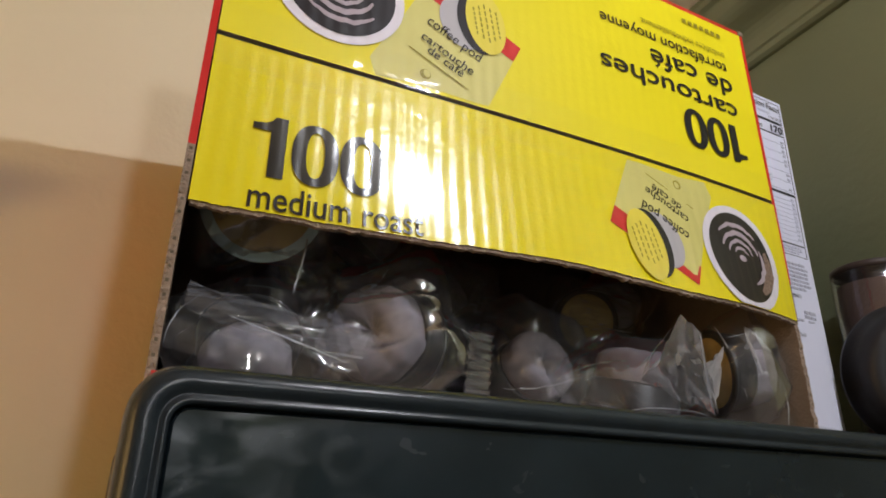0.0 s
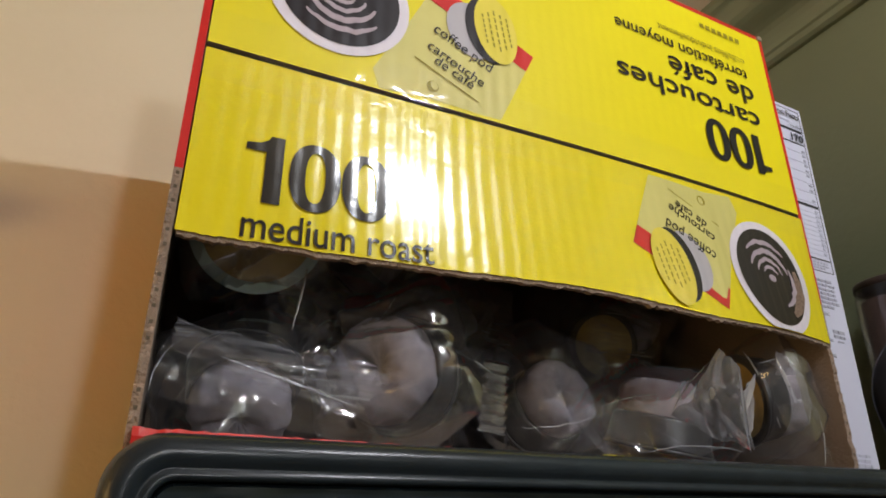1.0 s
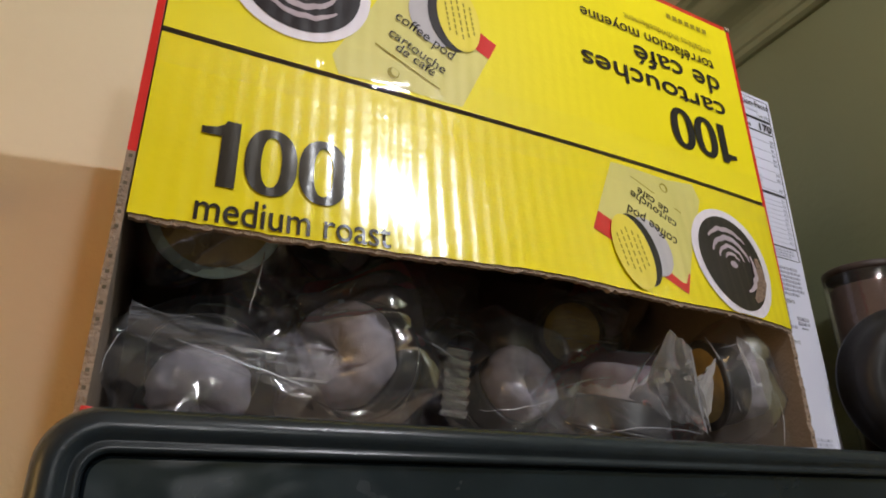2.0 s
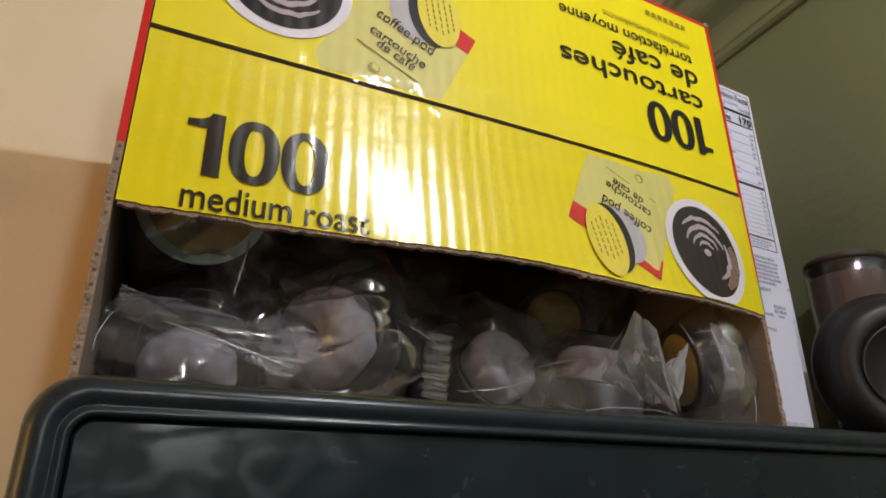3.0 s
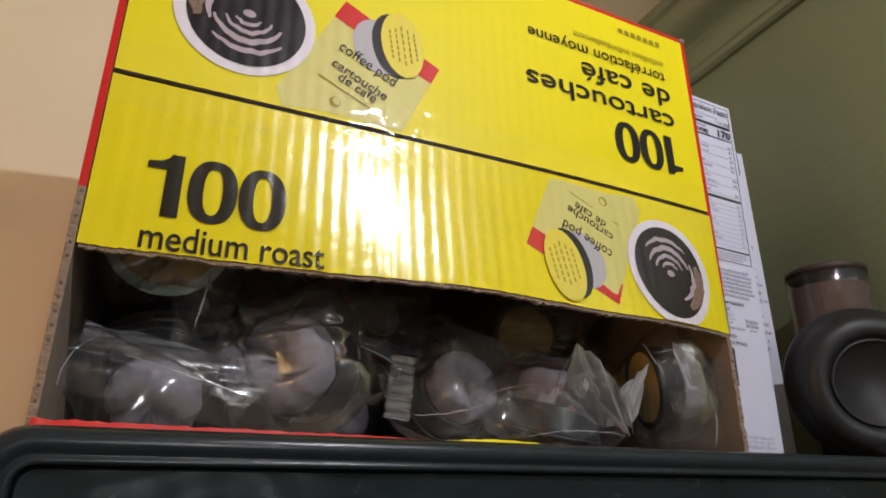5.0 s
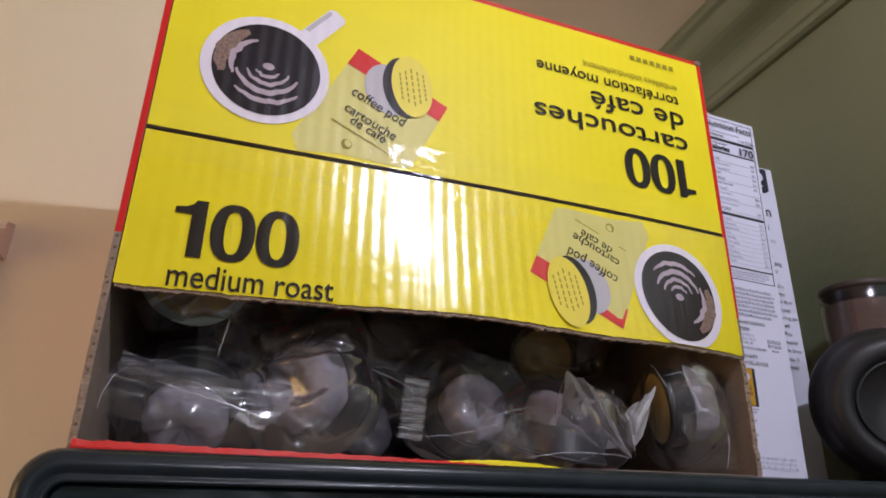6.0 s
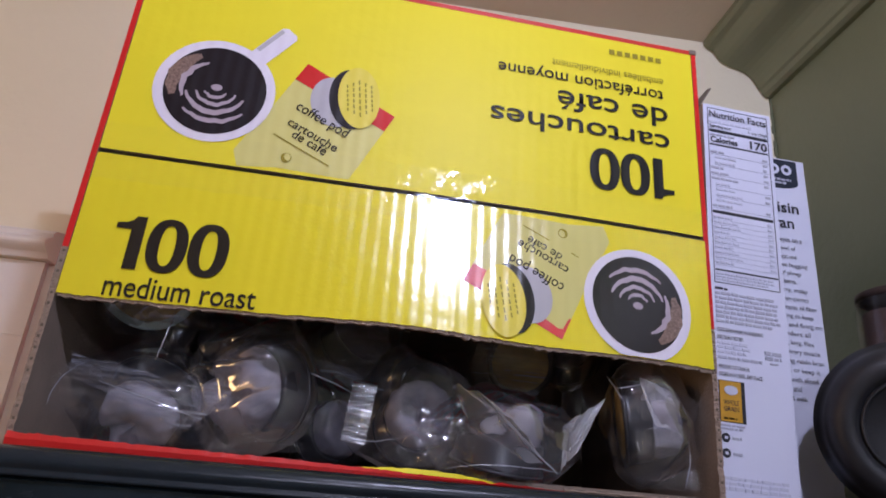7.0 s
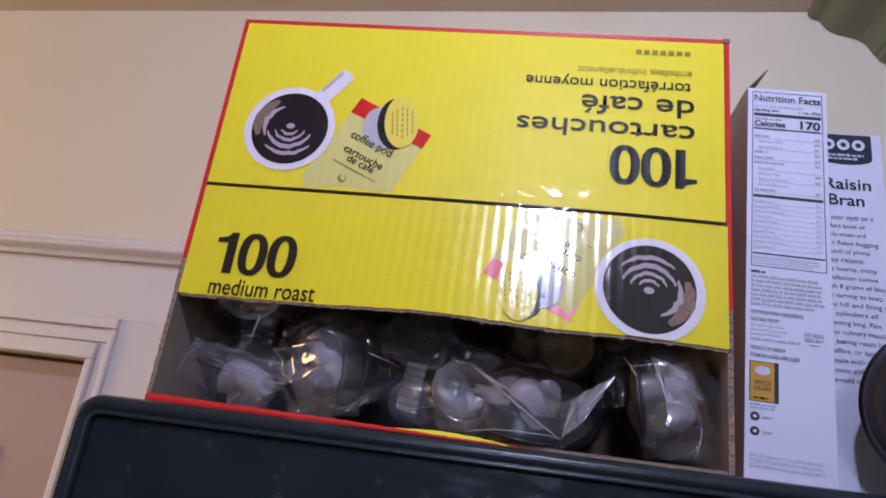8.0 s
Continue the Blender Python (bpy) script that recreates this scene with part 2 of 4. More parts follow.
structure("ceiling", block(LEFT - 0.12, RIGHT + 0.12, FRONT - 0.12, BACK + 0.12, TOP, TOP + 0.1), CEILING, "dim beige painted ceiling", "ceiling")

# crown moulding on the green wall: steps and a hollow
prof = [(RIGHT, TOP), (0.572, TOP), (0.572, TOP - 0.007), (0.576, TOP - 0.011), (0.583, TOP - 0.013)]
for i in range(11):
    u = i / 10
    prof.append((0.585 + 0.054 * u - 0.0035 * math.sin(2 * math.pi * u), TOP - 0.015 - 0.042 * u - 0.0035 * math.sin(2 * math.pi * u)))
prof += [(0.641, TOP - 0.062), (0.644, TOP - 0.064), (0.646, TOP - 0.070), (0.651, TOP - 0.073), (RIGHT, TOP - 0.073)]
structure("trim_crown", sweep(prof, "y", FRONT, BACK - 0.002), SAGE, "sage green crown moulding under the ceiling", "crown moulding")
# where the green paint ends unevenly on the cream wall in the corner
bm = bmesh.new()
rng = random.Random(4)
for i in range(46):
    z = 1.83 + i * 0.0103
    w = 0.0012 + 0.0022 * rng.random()
    box(bm, RIGHT - w, RIGHT - 0.0005, BACK - 0.0022 - 0.001 * rng.random(), BACK - 0.0004, z, z + 0.0105)
structure("trim_paint_edge", bm, SAGE, "uneven edge of green paint in the wall corner", "paint edge")

# door surround: backboard, casing bead and a cap rail above
bm = bmesh.new()
box(bm, DOOR_X1, -0.128, BACK - 0.008, BACK - 0.0005, 0, 1.9127)
box(bm, DOOR_X0 - 0.1, DOOR_X1 - 0.0003, BACK - 0.008, BACK - 0.0005, DOOR_TOP, 1.9127)
box(bm, DOOR_X0 - 0.1, -0.128, BACK - 0.008, BACK - 0.0005, 1.913, 1.9855)
box(bm, DOOR_X0 - 0.1, DOOR_X0, BACK - 0.008, BACK - 0.0005, 0, DOOR_TOP - 0.0005, bevel=0.002)
structure("trim_door_board", bm, TRIM, "white painted flat board round the door", "door casing")
# three stepped mouldings: tall over the door, narrow beside it
for nm, h0, h1, w0, w1, d in (("trim_casing_outer", 0.052, 0.0385, 0.027, 0.020, 0.007), ("trim_casing_middle", 0.0365, 0.021, 0.019, 0.010, 0.0045), ("trim_casing_inner", 0.0195, 0.0, 0.009, 0.0, 0.010)):
    bm = bmesh.new()
    y0 = BACK - 0.0085 - d
    box(bm, DOOR_X1 + w1, DOOR_X1 + w0, y0, BACK - 0.0085, 0, DOOR_TOP + h1, bevel=0.002)
    box(bm, DOOR_X0, DOOR_X1 + w0, y0, BACK - 0.0085, DOOR_TOP + h1 + 0.0004, DOOR_TOP + h0, bevel=0.002)
    structure(nm, bm, TRIM, "white moulded door casing with mitred corner", "door casing")
cap = [(BACK, 1.986), (BACK - 0.018, 1.986), (BACK - 0.020, 1.989), (BACK - 0.022, 1.991)]
cap += [(BACK - 0.022 - 0.010 * math.sin(i / 8 * math.pi), 1.991 + 0.016 * i / 8) for i in range(1, 8)]
cap += [(BACK - 0.020, 2.0075), (BACK - 0.021, 2.011), (BACK - 0.017, 2.015), (BACK, 2.019)]
structure("trim_door_cap", sweep(cap, "x", DOOR_X0 - 0.12, -0.122), TRIM, "white moulded cap rail over the door", "moulding")

door = structure("door_1", block(DOOR_X0 + 0.003, DOOR_X1 - 0.003, BACK + 0.02, BACK + 0.06, 0.01, DOOR_TOP - 0.004, bevel=0.002), DOOR, "closed door painted dusty pink with raised panels", "door")
for x0, x1 in ((DOOR_X0 + 0.11, -0.68), (-0.58, DOOR_X1 - 0.11)):
    for z0, z1 in ((0.2, 0.9), (1.05, 1.75)):
        bm = bmesh.new()
        for a, b, c, d in ((x0, x1, z1 - 0.018, z1), (x0, x1, z0, z0 + 0.018), (x0, x0 + 0.018, z0 + 0.018, z1 - 0.018), (x1 - 0.018, x1, z0 + 0.018, z1 - 0.018)):
            box(bm, a, b, BACK + 0.012, BACK + 0.0198, c, d, bevel=0.003)
        box(bm, x0 + 0.03, x1 - 0.03, BACK + 0.014, BACK + 0.0198, z0 + 0.03, z1 - 0.03, bevel=0.004)
        part("door_panel", bm, DOOR, door)

# ceiling lamp holder over the bulb
lamp = thing("ceiling_lamp", "small white enamel ceiling lamp holder with a bare bulb", "ceiling lamp", at=pose(LAMP[0], LAMP[1], TOP))
part("lamp_base", lathe([(0.0, 0.0), (0.055, 0.0), (0.055, -0.008), (0.04, -0.02), (0.022, -0.024), (0.022, -0.034), (0.0, -0.034)], 32), LAMP_WHITE, lamp, smooth=True)

# ---- the microwave and what carries it ----
S = 1.812          # height of the microwave's top
X0, X1, F = -0.006, 0.628, -0.066
carrier = thing("refrigerator", "plain black refrigerator under the microwave", "refrigerator")
part("cabinet", block(X0 - 0.01, X1 + 0.02, -0.30, 0.24, 0.02, 1.44, bevel=0.01), BODY, carrier)
part("door", block(X0 - 0.01, X1 + 0.02, -0.345, -0.303, 0.05, 1.438, bevel=0.01), BODY, carrier)
for fx in (0.05, 0.55):
    for fy in (-0.25, 0.2):
        part("foot", lathe([(0, 0), (0.018, 0), (0.018, 0.02), (0, 0.02)], 16), BODY, carrier).location = (fx, fy, 0)


def rounded(x0, x1, z0, z1, r, n=8):
    pts = []
    for cx, cz, a0 in ((x1 - r, z1 - r, 0), (x0 + r, z1 - r, 90), (x0 + r, z0 + r, 180), (x1 - r, z0 + r, 270)):
        for i in range(n + 1):
            a = radians(a0 + 90 * i / n)
            pts.append((cx + r * math.cos(a), cz + r * math.sin(a)))
    return pts


def loops(rows):
    """Joins rounded outlines, given as (outline, y), into one skin."""
    bm = bmesh.new()
    made = [[bm.verts.new((x, y, z)) for x, z in pts] for pts, y in rows]
    for p, q in zip(made, made[1:]):
        n = len(p)
        for i in range(n):
            bm.faces.new((p[i], p[(i + 1) % n], q[(i + 1) % n], q[i]))
    return bm, made


oven = thing("microwave_oven", "black microwave oven with glossy rounded door frame and smoked glass", "microwave")
B0 = 1.462


def inset(d, r):
    return rounded(X0 + d, X1 - d, B0 + d, S - d, r)


bm, made = loops([(inset(0.004, 0.012), 0.20), (inset(0.004, 0.012), F + 0.034)])
bm.faces.new(made[0])
bm.faces.new(made[1])
part("housing", bm, BODY, oven)
bm, made = loops([(inset(0.003, 0.013), F + 0.033), (inset(0.0005, 0.015), F + 0.028), (inset(0.0005, 0.015), F + 0.007), (inset(0.0016, 0.0145), F + 0.0028),
                  (inset(0.0036, 0.013), F + 0.0008), (inset(0.0060, 0.011), F + 0.0002), (inset(0.0082, 0.0095), F + 0.0009), (inset(0.0092, 0.0085), F + 0.0020),
                  (inset(0.0098, 0.008), F + 0.0021), (inset(0.0108, 0.0075), F + 0.0015), (inset(0.0117, 0.007), F + 0.0013), (inset(0.0124, 0.0065), F + 0.0018), (inset(0.0128, 0.006), F + 0.0040), (inset(0.0130, 0.006), F + 0.010)])
bm.faces.new(made[0])
part("door_frame", bm, BLACK, oven, "glossy black rounded door frame", smooth=True)
bm, made = loops([(inset(0.0132, 0.0058), F + 0.0098), (inset(0.0132, 0.0058), F + 0.0056), (inset(0.0140, 0.005), F + 0.0046)])
bm.faces.new(made[0])
bm.faces.new(made[-1])
part("door_glass", bm, GLASS, oven, "dark smoked glass door pane")
for fx in (0.06, 0.56):
    for fy in (0.0, 0.16):
        part("foot", lathe([(0, -0.022), (0.012, -0.022), (0.014, 0), (0, 0)], 16), BODY, oven).location = (fx, fy, B0 + 0.0042)

# ---- the coffee pod carton ----
W, H, D, T = 0.402, 0.3285, 0.225, 0.0035
Z1 = S + H
SEAM_Z = 1.9835
carton = thing("pod_carton", "yellow and red corrugated coffee pod carton, lower flap torn open", "cardboard box")


def cut_at(x):
    """Height of the torn lower edge of the lower flap."""
    base = 1.8935 + 0.0018 * math.exp(-((x - 0.19) / 0.05) ** 2) - 0.0015 * math.exp(-((x - 0.28) / 0.05) ** 2)
    return base + 0.0008 * noise.noise((x * 90, 3, 0)) + 0.0004 * noise.noise((x * 400, 7, 0))


def panel(name, x0, x1, y0, y1, z0, z1, outer, label=""):
    """A board of the carton: print on its outer side, kraft on the others."""
    bm = block(x0, x1, y0, y1, z0, z1)
    bm.normal_update()
    for f in bm.faces:
        f.material_index = 0 if f.normal.dot(Vector(outer)) > 0.9 else 1
    return part(name, bm, [RED, KRAFT], carton, label)


SKEW = 0.012            # the left board runs inward towards the back
SHADOW_SLOPE = (H - 0.075) / H   # the unseen top slopes down towards the back to set its wall shadow


def edged_side(name, x0, x1, outward):
    """A side board whose front edge is ragged where the flap was torn off."""
    bm = bmesh.new()
    n = 210
    rows = []
    rng = random.Random(int(x0 * 1000))
    for i in range(n + 1):
        z = S + 0.0005 + (Z1 - S - 0.0005 - T) * i / n
        y = 0.0004 if z > 1.896 else 0.0006 + 0.0008 * noise.noise((z * 160, x0 * 50, 1)) + 0.0005 * rng.random()
        wide = x1 - x0
        edge = ((x0, y + (0 if z > 1.896 else 0.0006 * rng.random())), (x0 + 0.3 * wide, y), (x0 + 0.7 * wide, y), (x1, y))
        rows.append([bm.verts.new((x + (SKEW if yy > 0.1 and outward < 0 else 0), yy, z if yy < 0.1 else S + (z - S) * SHADOW_SLOPE)) for x, yy in ((x0, D), *edge, (x1, D))])
    # flat dark faces paint the shade inside the open flutes
    hollow = [rng.random() < 0.8 for _ in rows]
    for i, (p, q) in enumerate(zip(rows, rows[1:])):
        for k in range(6):
            f = bm.faces.new((p[k], p[(k + 1) % 6], q[(k + 1) % 6], q[k]))
            low = p[0].co.z < 1.8955
            if k in (1, 2, 3):
                f.material_index = 0 if not low else (3 if k == 2 and i % 4 < 1 and hollow[i - i % 4] else 2)
            else:
                f.material_index = 0 if k == (0 if outward < 0 else 4) else 1
    bm.faces.new(rows[0])
    bm.faces.new(rows[-1])
    part(name, bm, [MATT[RED], KRAFT, TORN, GAP_SHADE], carton, "red printed side board with torn front edge")


edged_side("side_panel", 0.0, T, -1)
edged_side("side_panel", W - T, W, 1)
bm = block(0.0, W, 0.0004, D, Z1 - T, Z1)
for v in bm.verts:
    if v.co.y > 0.1:
        v.co.z = S + (v.co.z - S) * SHADOW_SLOPE
        v.co.x += SKEW if v.co.x < 0.1 else 0
part("top_panel", bm, RED, carton, "red printed top board, sloped to the back to set its shadow")
panel("bottom_panel", T, W - T, 0.004, D, S + 0.0005, S + 0.0005 + T, (0, 0, -1))
panel("back_panel", T + SKEW, W - T, D - T, D - 0.0002, S + 0.0045, S + H * SHADOW_SLOPE - 2 * T, (0, 1, 0))


def bow(x, z):
    """How far the flaps bulge out of their plane: most in the middle, towards the torn edge."""
    across = math.sin(math.pi * max(0.0, min(1.0, x / W)) ** 1.5) ** 0.85
    up = max(0.0, min(1.0, (Z1 - T - z) / (Z1 - T - SEAM_Z)))
    down = max(0.0, min(1.0, (SEAM_Z - z) / (SEAM_Z - 1.894)))
    return -across * (0.0045 * up + 0.0120 * down ** 1.25)


def flap(name, low, high, x0, x1, mats, bend, nx, nz, label):
    bm = bmesh.new()
    grids = []
    for back in (0, 1):
        grid = []
        for i in range(nx + 1):
            x = x0 + (x1 - x0) * i / nx
            lo, hi = low(x), high(x)
            grid.append([bm.verts.new((x, bend(x, lo + (hi - lo) * k / nz) + T * back * 0.85, lo + (hi - lo) * k / nz)) for k in range(nz + 1)])
        grids.append(grid)
    for g, idx in ((grids[0], 0), (grids[1], 1)):
        for i in range(nx):
            for k in range(nz):
                f = bm.faces.new((g[i][k], g[i + 1][k], g[i + 1][k + 1], g[i][k + 1]))
                f.material_index, f.smooth = idx, True
    a, b = [[[bm.verts.new(v.co) for v in col] for col in g] for g in grids]
    for i in range(nx):
        bm.faces.new((a[i][0], a[i + 1][0], b[i + 1][0], b[i][0])).material_index = 2
        bm.faces.new((a[i][nz], a[i + 1][nz], b[i + 1][nz], b[i][nz])).material_index = 1
    for k in range(nz):
        bm.faces.new((a[0][k], a[0][k + 1], b[0][k + 1], b[0][k])).material_index = 1
        bm.faces.new((a[nx][k], a[nx][k + 1], b[nx][k + 1], b[nx][k])).material_index = 1
    return part(name, bm, mats, carton, label)


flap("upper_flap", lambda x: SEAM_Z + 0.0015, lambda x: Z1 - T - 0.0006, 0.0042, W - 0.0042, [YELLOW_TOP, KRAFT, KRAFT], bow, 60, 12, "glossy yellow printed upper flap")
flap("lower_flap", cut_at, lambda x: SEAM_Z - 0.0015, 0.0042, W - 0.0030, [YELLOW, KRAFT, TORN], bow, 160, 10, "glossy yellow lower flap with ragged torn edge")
flap("torn_lip", lambda x: cut_at(x) - 0.0012 - 0.0022 * abs(noise.noise((x * 160, 3.1, 0))) - 0.0012 * abs(noise.noise((x * 700, 1.7, 0))), lambda x: cut_at(x) + 0.0008, 0.0050, W - 0.0040,
     [TORN, KRAFT, TORN], lambda x, z: bow(x, z) + 0.0009, 220, 2, "ragged brown inner ply along the torn edge")
# strip added behind the flaps so the gap reads as shade
part("seam_shade", block(T, W - T, 0.0045, 0.006, SEAM_Z - 0.012, SEAM_Z + 0.012), GAP_SHADE, carton, "dark strip behind the seam, coloured as the gap's shade")

part("corner_tear", block(W - 0.005, W + 0.0006, -0.0006, 0.005, Z1 - 0.0035, Z1 + 0.0008, bevel=0.001), KRAFT, carton, "dark crushed corner of the carton")

# torn remains of the lower flap along the bottom edge


def torn_strip(name, x0, x1, height, mats, label, n=60, out=0.0, seed=1):
    bm = bmesh.new()
    a, b = [], []
    for i in range(n + 1):
        u = i / n
        x = x0 + (x1 - x0) * u
        h = height(u) + 0.0009 * noise.noise((x * 150, seed, 0)) + 0.0005 * noise.noise((x * 500, seed, 2))
        y = -0.0006 - out * (0.6 + 0.4 * noise.noise((x * 40, seed, 5)))
        a.append([bm.verts.new((x, y + 0.0022, S + 0.0012)), bm.verts.new((x, y - 0.0004, S + 0.0006)), bm.verts.new((x, y - 0.0012, S + 0.0006 + h * 0.5)), bm.verts.new((x, y + 0.0002, S + 0.0006 + h)), bm.verts.new((x, y + 0.0026, S + 0.0006 + h * 0.96))])
    for p, q in zip(a, a[1:]):
        for k in range(4):
            bm.faces.new((p[k], p[k + 1], q[k + 1], q[k])).material_index = 0 if k < 3 else 1
    bm.faces.new(a[0])
    bm.faces.new(a[-1])
    return part(name, bm, mats, carton, label)


torn_strip("torn_strip", 0.002, 0.128, lambda u: 0.0062 - 0.0015 * u, [RED, TORN], "ragged red strip left of the torn flap", out=0.002)
torn_strip("torn_strip", 0.128, 0.30, lambda u: 0.0045 * (1 - u) + 0.0006, [RED, TORN], "ragged red strip left of the torn flap", seed=5)
torn_strip("torn_strip", 0.165, 0.262, lambda u: 0.0010 + 0.0044 * math.sin(math.pi * u) ** 0.7, [YELLOW_TOP, TORN], "curled yellow scrap of the torn flap", out=-0.0022, seed=9)
torn_strip("torn_strip", 0.30, W - T, lambda u: 0.0016, [TORN, TORN], "bare torn board edge", seed=12)

# ---- print on the carton ----
TURN_X, TURN_Z = 0.4085, 3.9655     # the lower print is the upper one turned half round


def to_upper(p):
    return p


def to_lower(p):
    return (TURN_X - p[0], TURN_Z - p[1])


def lay(polys, layer, place, name, mat, label="", flat=True):
    """Prints flat shapes (lists of x, z) on the flaps, layer by layer."""
    bm = bmesh.new()
    for pts in polys:
        verts = []
        for p in pts:
            x, z = place(p)
            if place is to_lower:
                z = max(z, cut_at(x) + 0.0004)
                z = min(z, SEAM_Z - 0.0016)
            else:
                z = max(z, SEAM_Z + 0.0016)
            verts.append(bm.verts.new((x, -0.00025 * layer + bow(x, z), z)))
        try:
            bm.faces.new(verts)
        except ValueError:
            pass
    bmesh.ops.triangulate(bm, faces=bm.faces[:])
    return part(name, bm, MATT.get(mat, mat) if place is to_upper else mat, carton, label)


def ellipse(cx, cz, a, b, turn=0.0, n=44, a0=0.0, a1=360.0):
    c, s = math.cos(radians(turn)), math.sin(radians(turn))
    out = []
    for i in range(n):
        t = radians(a0 + (a1 - a0) * i / (n if a1 - a0 >= 360 else n - 1))
        u, v = a * math.cos(t), b * math.sin(t)
        out.append((cx + u * c - v * s, cz + u * s + v * c))
    return out


def fan(cx, cz, r0, r1, a0, a1, squash=1.0, n=18, seed=0):
    """A curved stroke, as a row of small quads."""
    quads = []
    for i in range(n):
        q = []
        for k, r in ((i, r0), (i + 1, r0), (i + 1, r1), (i, r1)):
            t = radians(a0 + (a1 - a0) * k / n)
            mid, half = (r0 + r1) / 2, (r1 - r0) / 2
            taper = 0.35 + 0.65 * math.sin(math.pi * k / n)
            rr = mid + (half if r == r1 else -half) * taper + 0.0013 * noise.noise((k * 0.45, seed, 0))
            q.append((cx + rr * math.cos(t), cz + rr * squash * math.sin(t)))
        quads.append(q)
    return quads


def text_mesh(body, heavy=0.0):
    cu = bpy.data.curves.new("lettering", "FONT")
    cu.body, cu.offset, cu.resolution_u = body, heavy, 4
    ob = new("lettering", cu)
    me = bpy.data.meshes.new_from_object(ob.evaluated_get(bpy.context.evaluated_depsgraph_get()))
    bpy.data.objects.remove(ob)
    bpy.data.curves.remove(cu)
    return me


def letter(body, spot, width, height, parent, mat, heavy=0.0):
    """Flat lettering: spot turns (u, v) metres from the line's start on its base into a place."""
    me = text_mesh(body, heavy)
    us = [v.co.x for v in me.vertices]
    vs = [v.co.y for v in me.vertices]
    u0, u1, top = min(us), max(us), max(vs)
    sx, sz = width / (u1 - u0), height / top
    for v in me.vertices:
        v.co = spot((v.co.x - u0) * sx, v.co.y * sz)
    me.materials.clear()
    me.materials.append(mat)
    ob = new("lettering", me)
    ob.parent = parent
    return ob


def on_upper(x, z):
    return lambda u, v: Vector((x - u, bow(x - u, z - v) - 0.0008, z - v))


def on_lower(x, z):
    return lambda u, v: Vector((x + u, bow(x + u, max(z + v, cut_at(x + u))) - 0.0008, max(z + v, cut_at(x + u) + 0.0002)))


def hundred(spot, width, height, ink=INK):
    """The figure 100 in heavy type."""
    bm = bmesh.new()
    one = [(0.13, 0.0), (0.245, 0.0), (0.245, 1.0), (0.155, 1.0), (0.135, 0.93), (0.09, 0.875), (0.0, 0.85), (0.0, 0.745), (0.13, 0.745)]
    bm.faces.new([bm.verts.new(spot(u * width, v * height)) for u, v in one])
    for cx in (0.465, 0.825):
        rings = []
        for a, b in ((0.175, 0.515), (0.068, 0.385)):
            ring = []
            for k in range(48):
                t = 2 * math.pi * k / 48
                cu, sv = math.cos(t), math.sin(t)
                ring.append(bm.verts.new(spot((cx + a * math.copysign(abs(cu) ** 0.86, cu)) * width, (0.5 + b * math.copysign(abs(sv) ** 0.86, sv)) * height)))
            rings.append(ring)
        for k in range(48):
            bm.faces.new((rings[0][k], rings[0][(k + 1) % 48], rings[1][(k + 1) % 48], rings[1][k]))
    part("lettering", bm, ink, carton)


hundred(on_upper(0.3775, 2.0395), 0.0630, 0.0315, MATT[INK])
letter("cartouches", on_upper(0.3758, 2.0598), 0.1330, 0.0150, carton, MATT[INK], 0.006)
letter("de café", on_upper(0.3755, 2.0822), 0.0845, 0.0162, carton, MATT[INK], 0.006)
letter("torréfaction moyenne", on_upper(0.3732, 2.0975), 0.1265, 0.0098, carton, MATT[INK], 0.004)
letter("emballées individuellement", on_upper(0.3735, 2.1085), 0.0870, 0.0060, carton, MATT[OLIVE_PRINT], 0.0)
lay([[(0.331 + 0.0062 * i, 2.1225), (0.3352 + 0.0062 * i, 2.1225), (0.3352 + 0.0062 * i, 2.1268), (0.331 + 0.0062 * i, 2.1268)] for i in range(7)], 3, to_upper, "brand_bar", OLIVE_PRINT, "row of small dark printed bars")
hundred(on_lower(0.0265, 1.9112), 0.0650, 0.0325)
letter("medium roast", on_lower(0.0282, 1.8948), 0.084, 0.0125, carton, INK, 0.006)


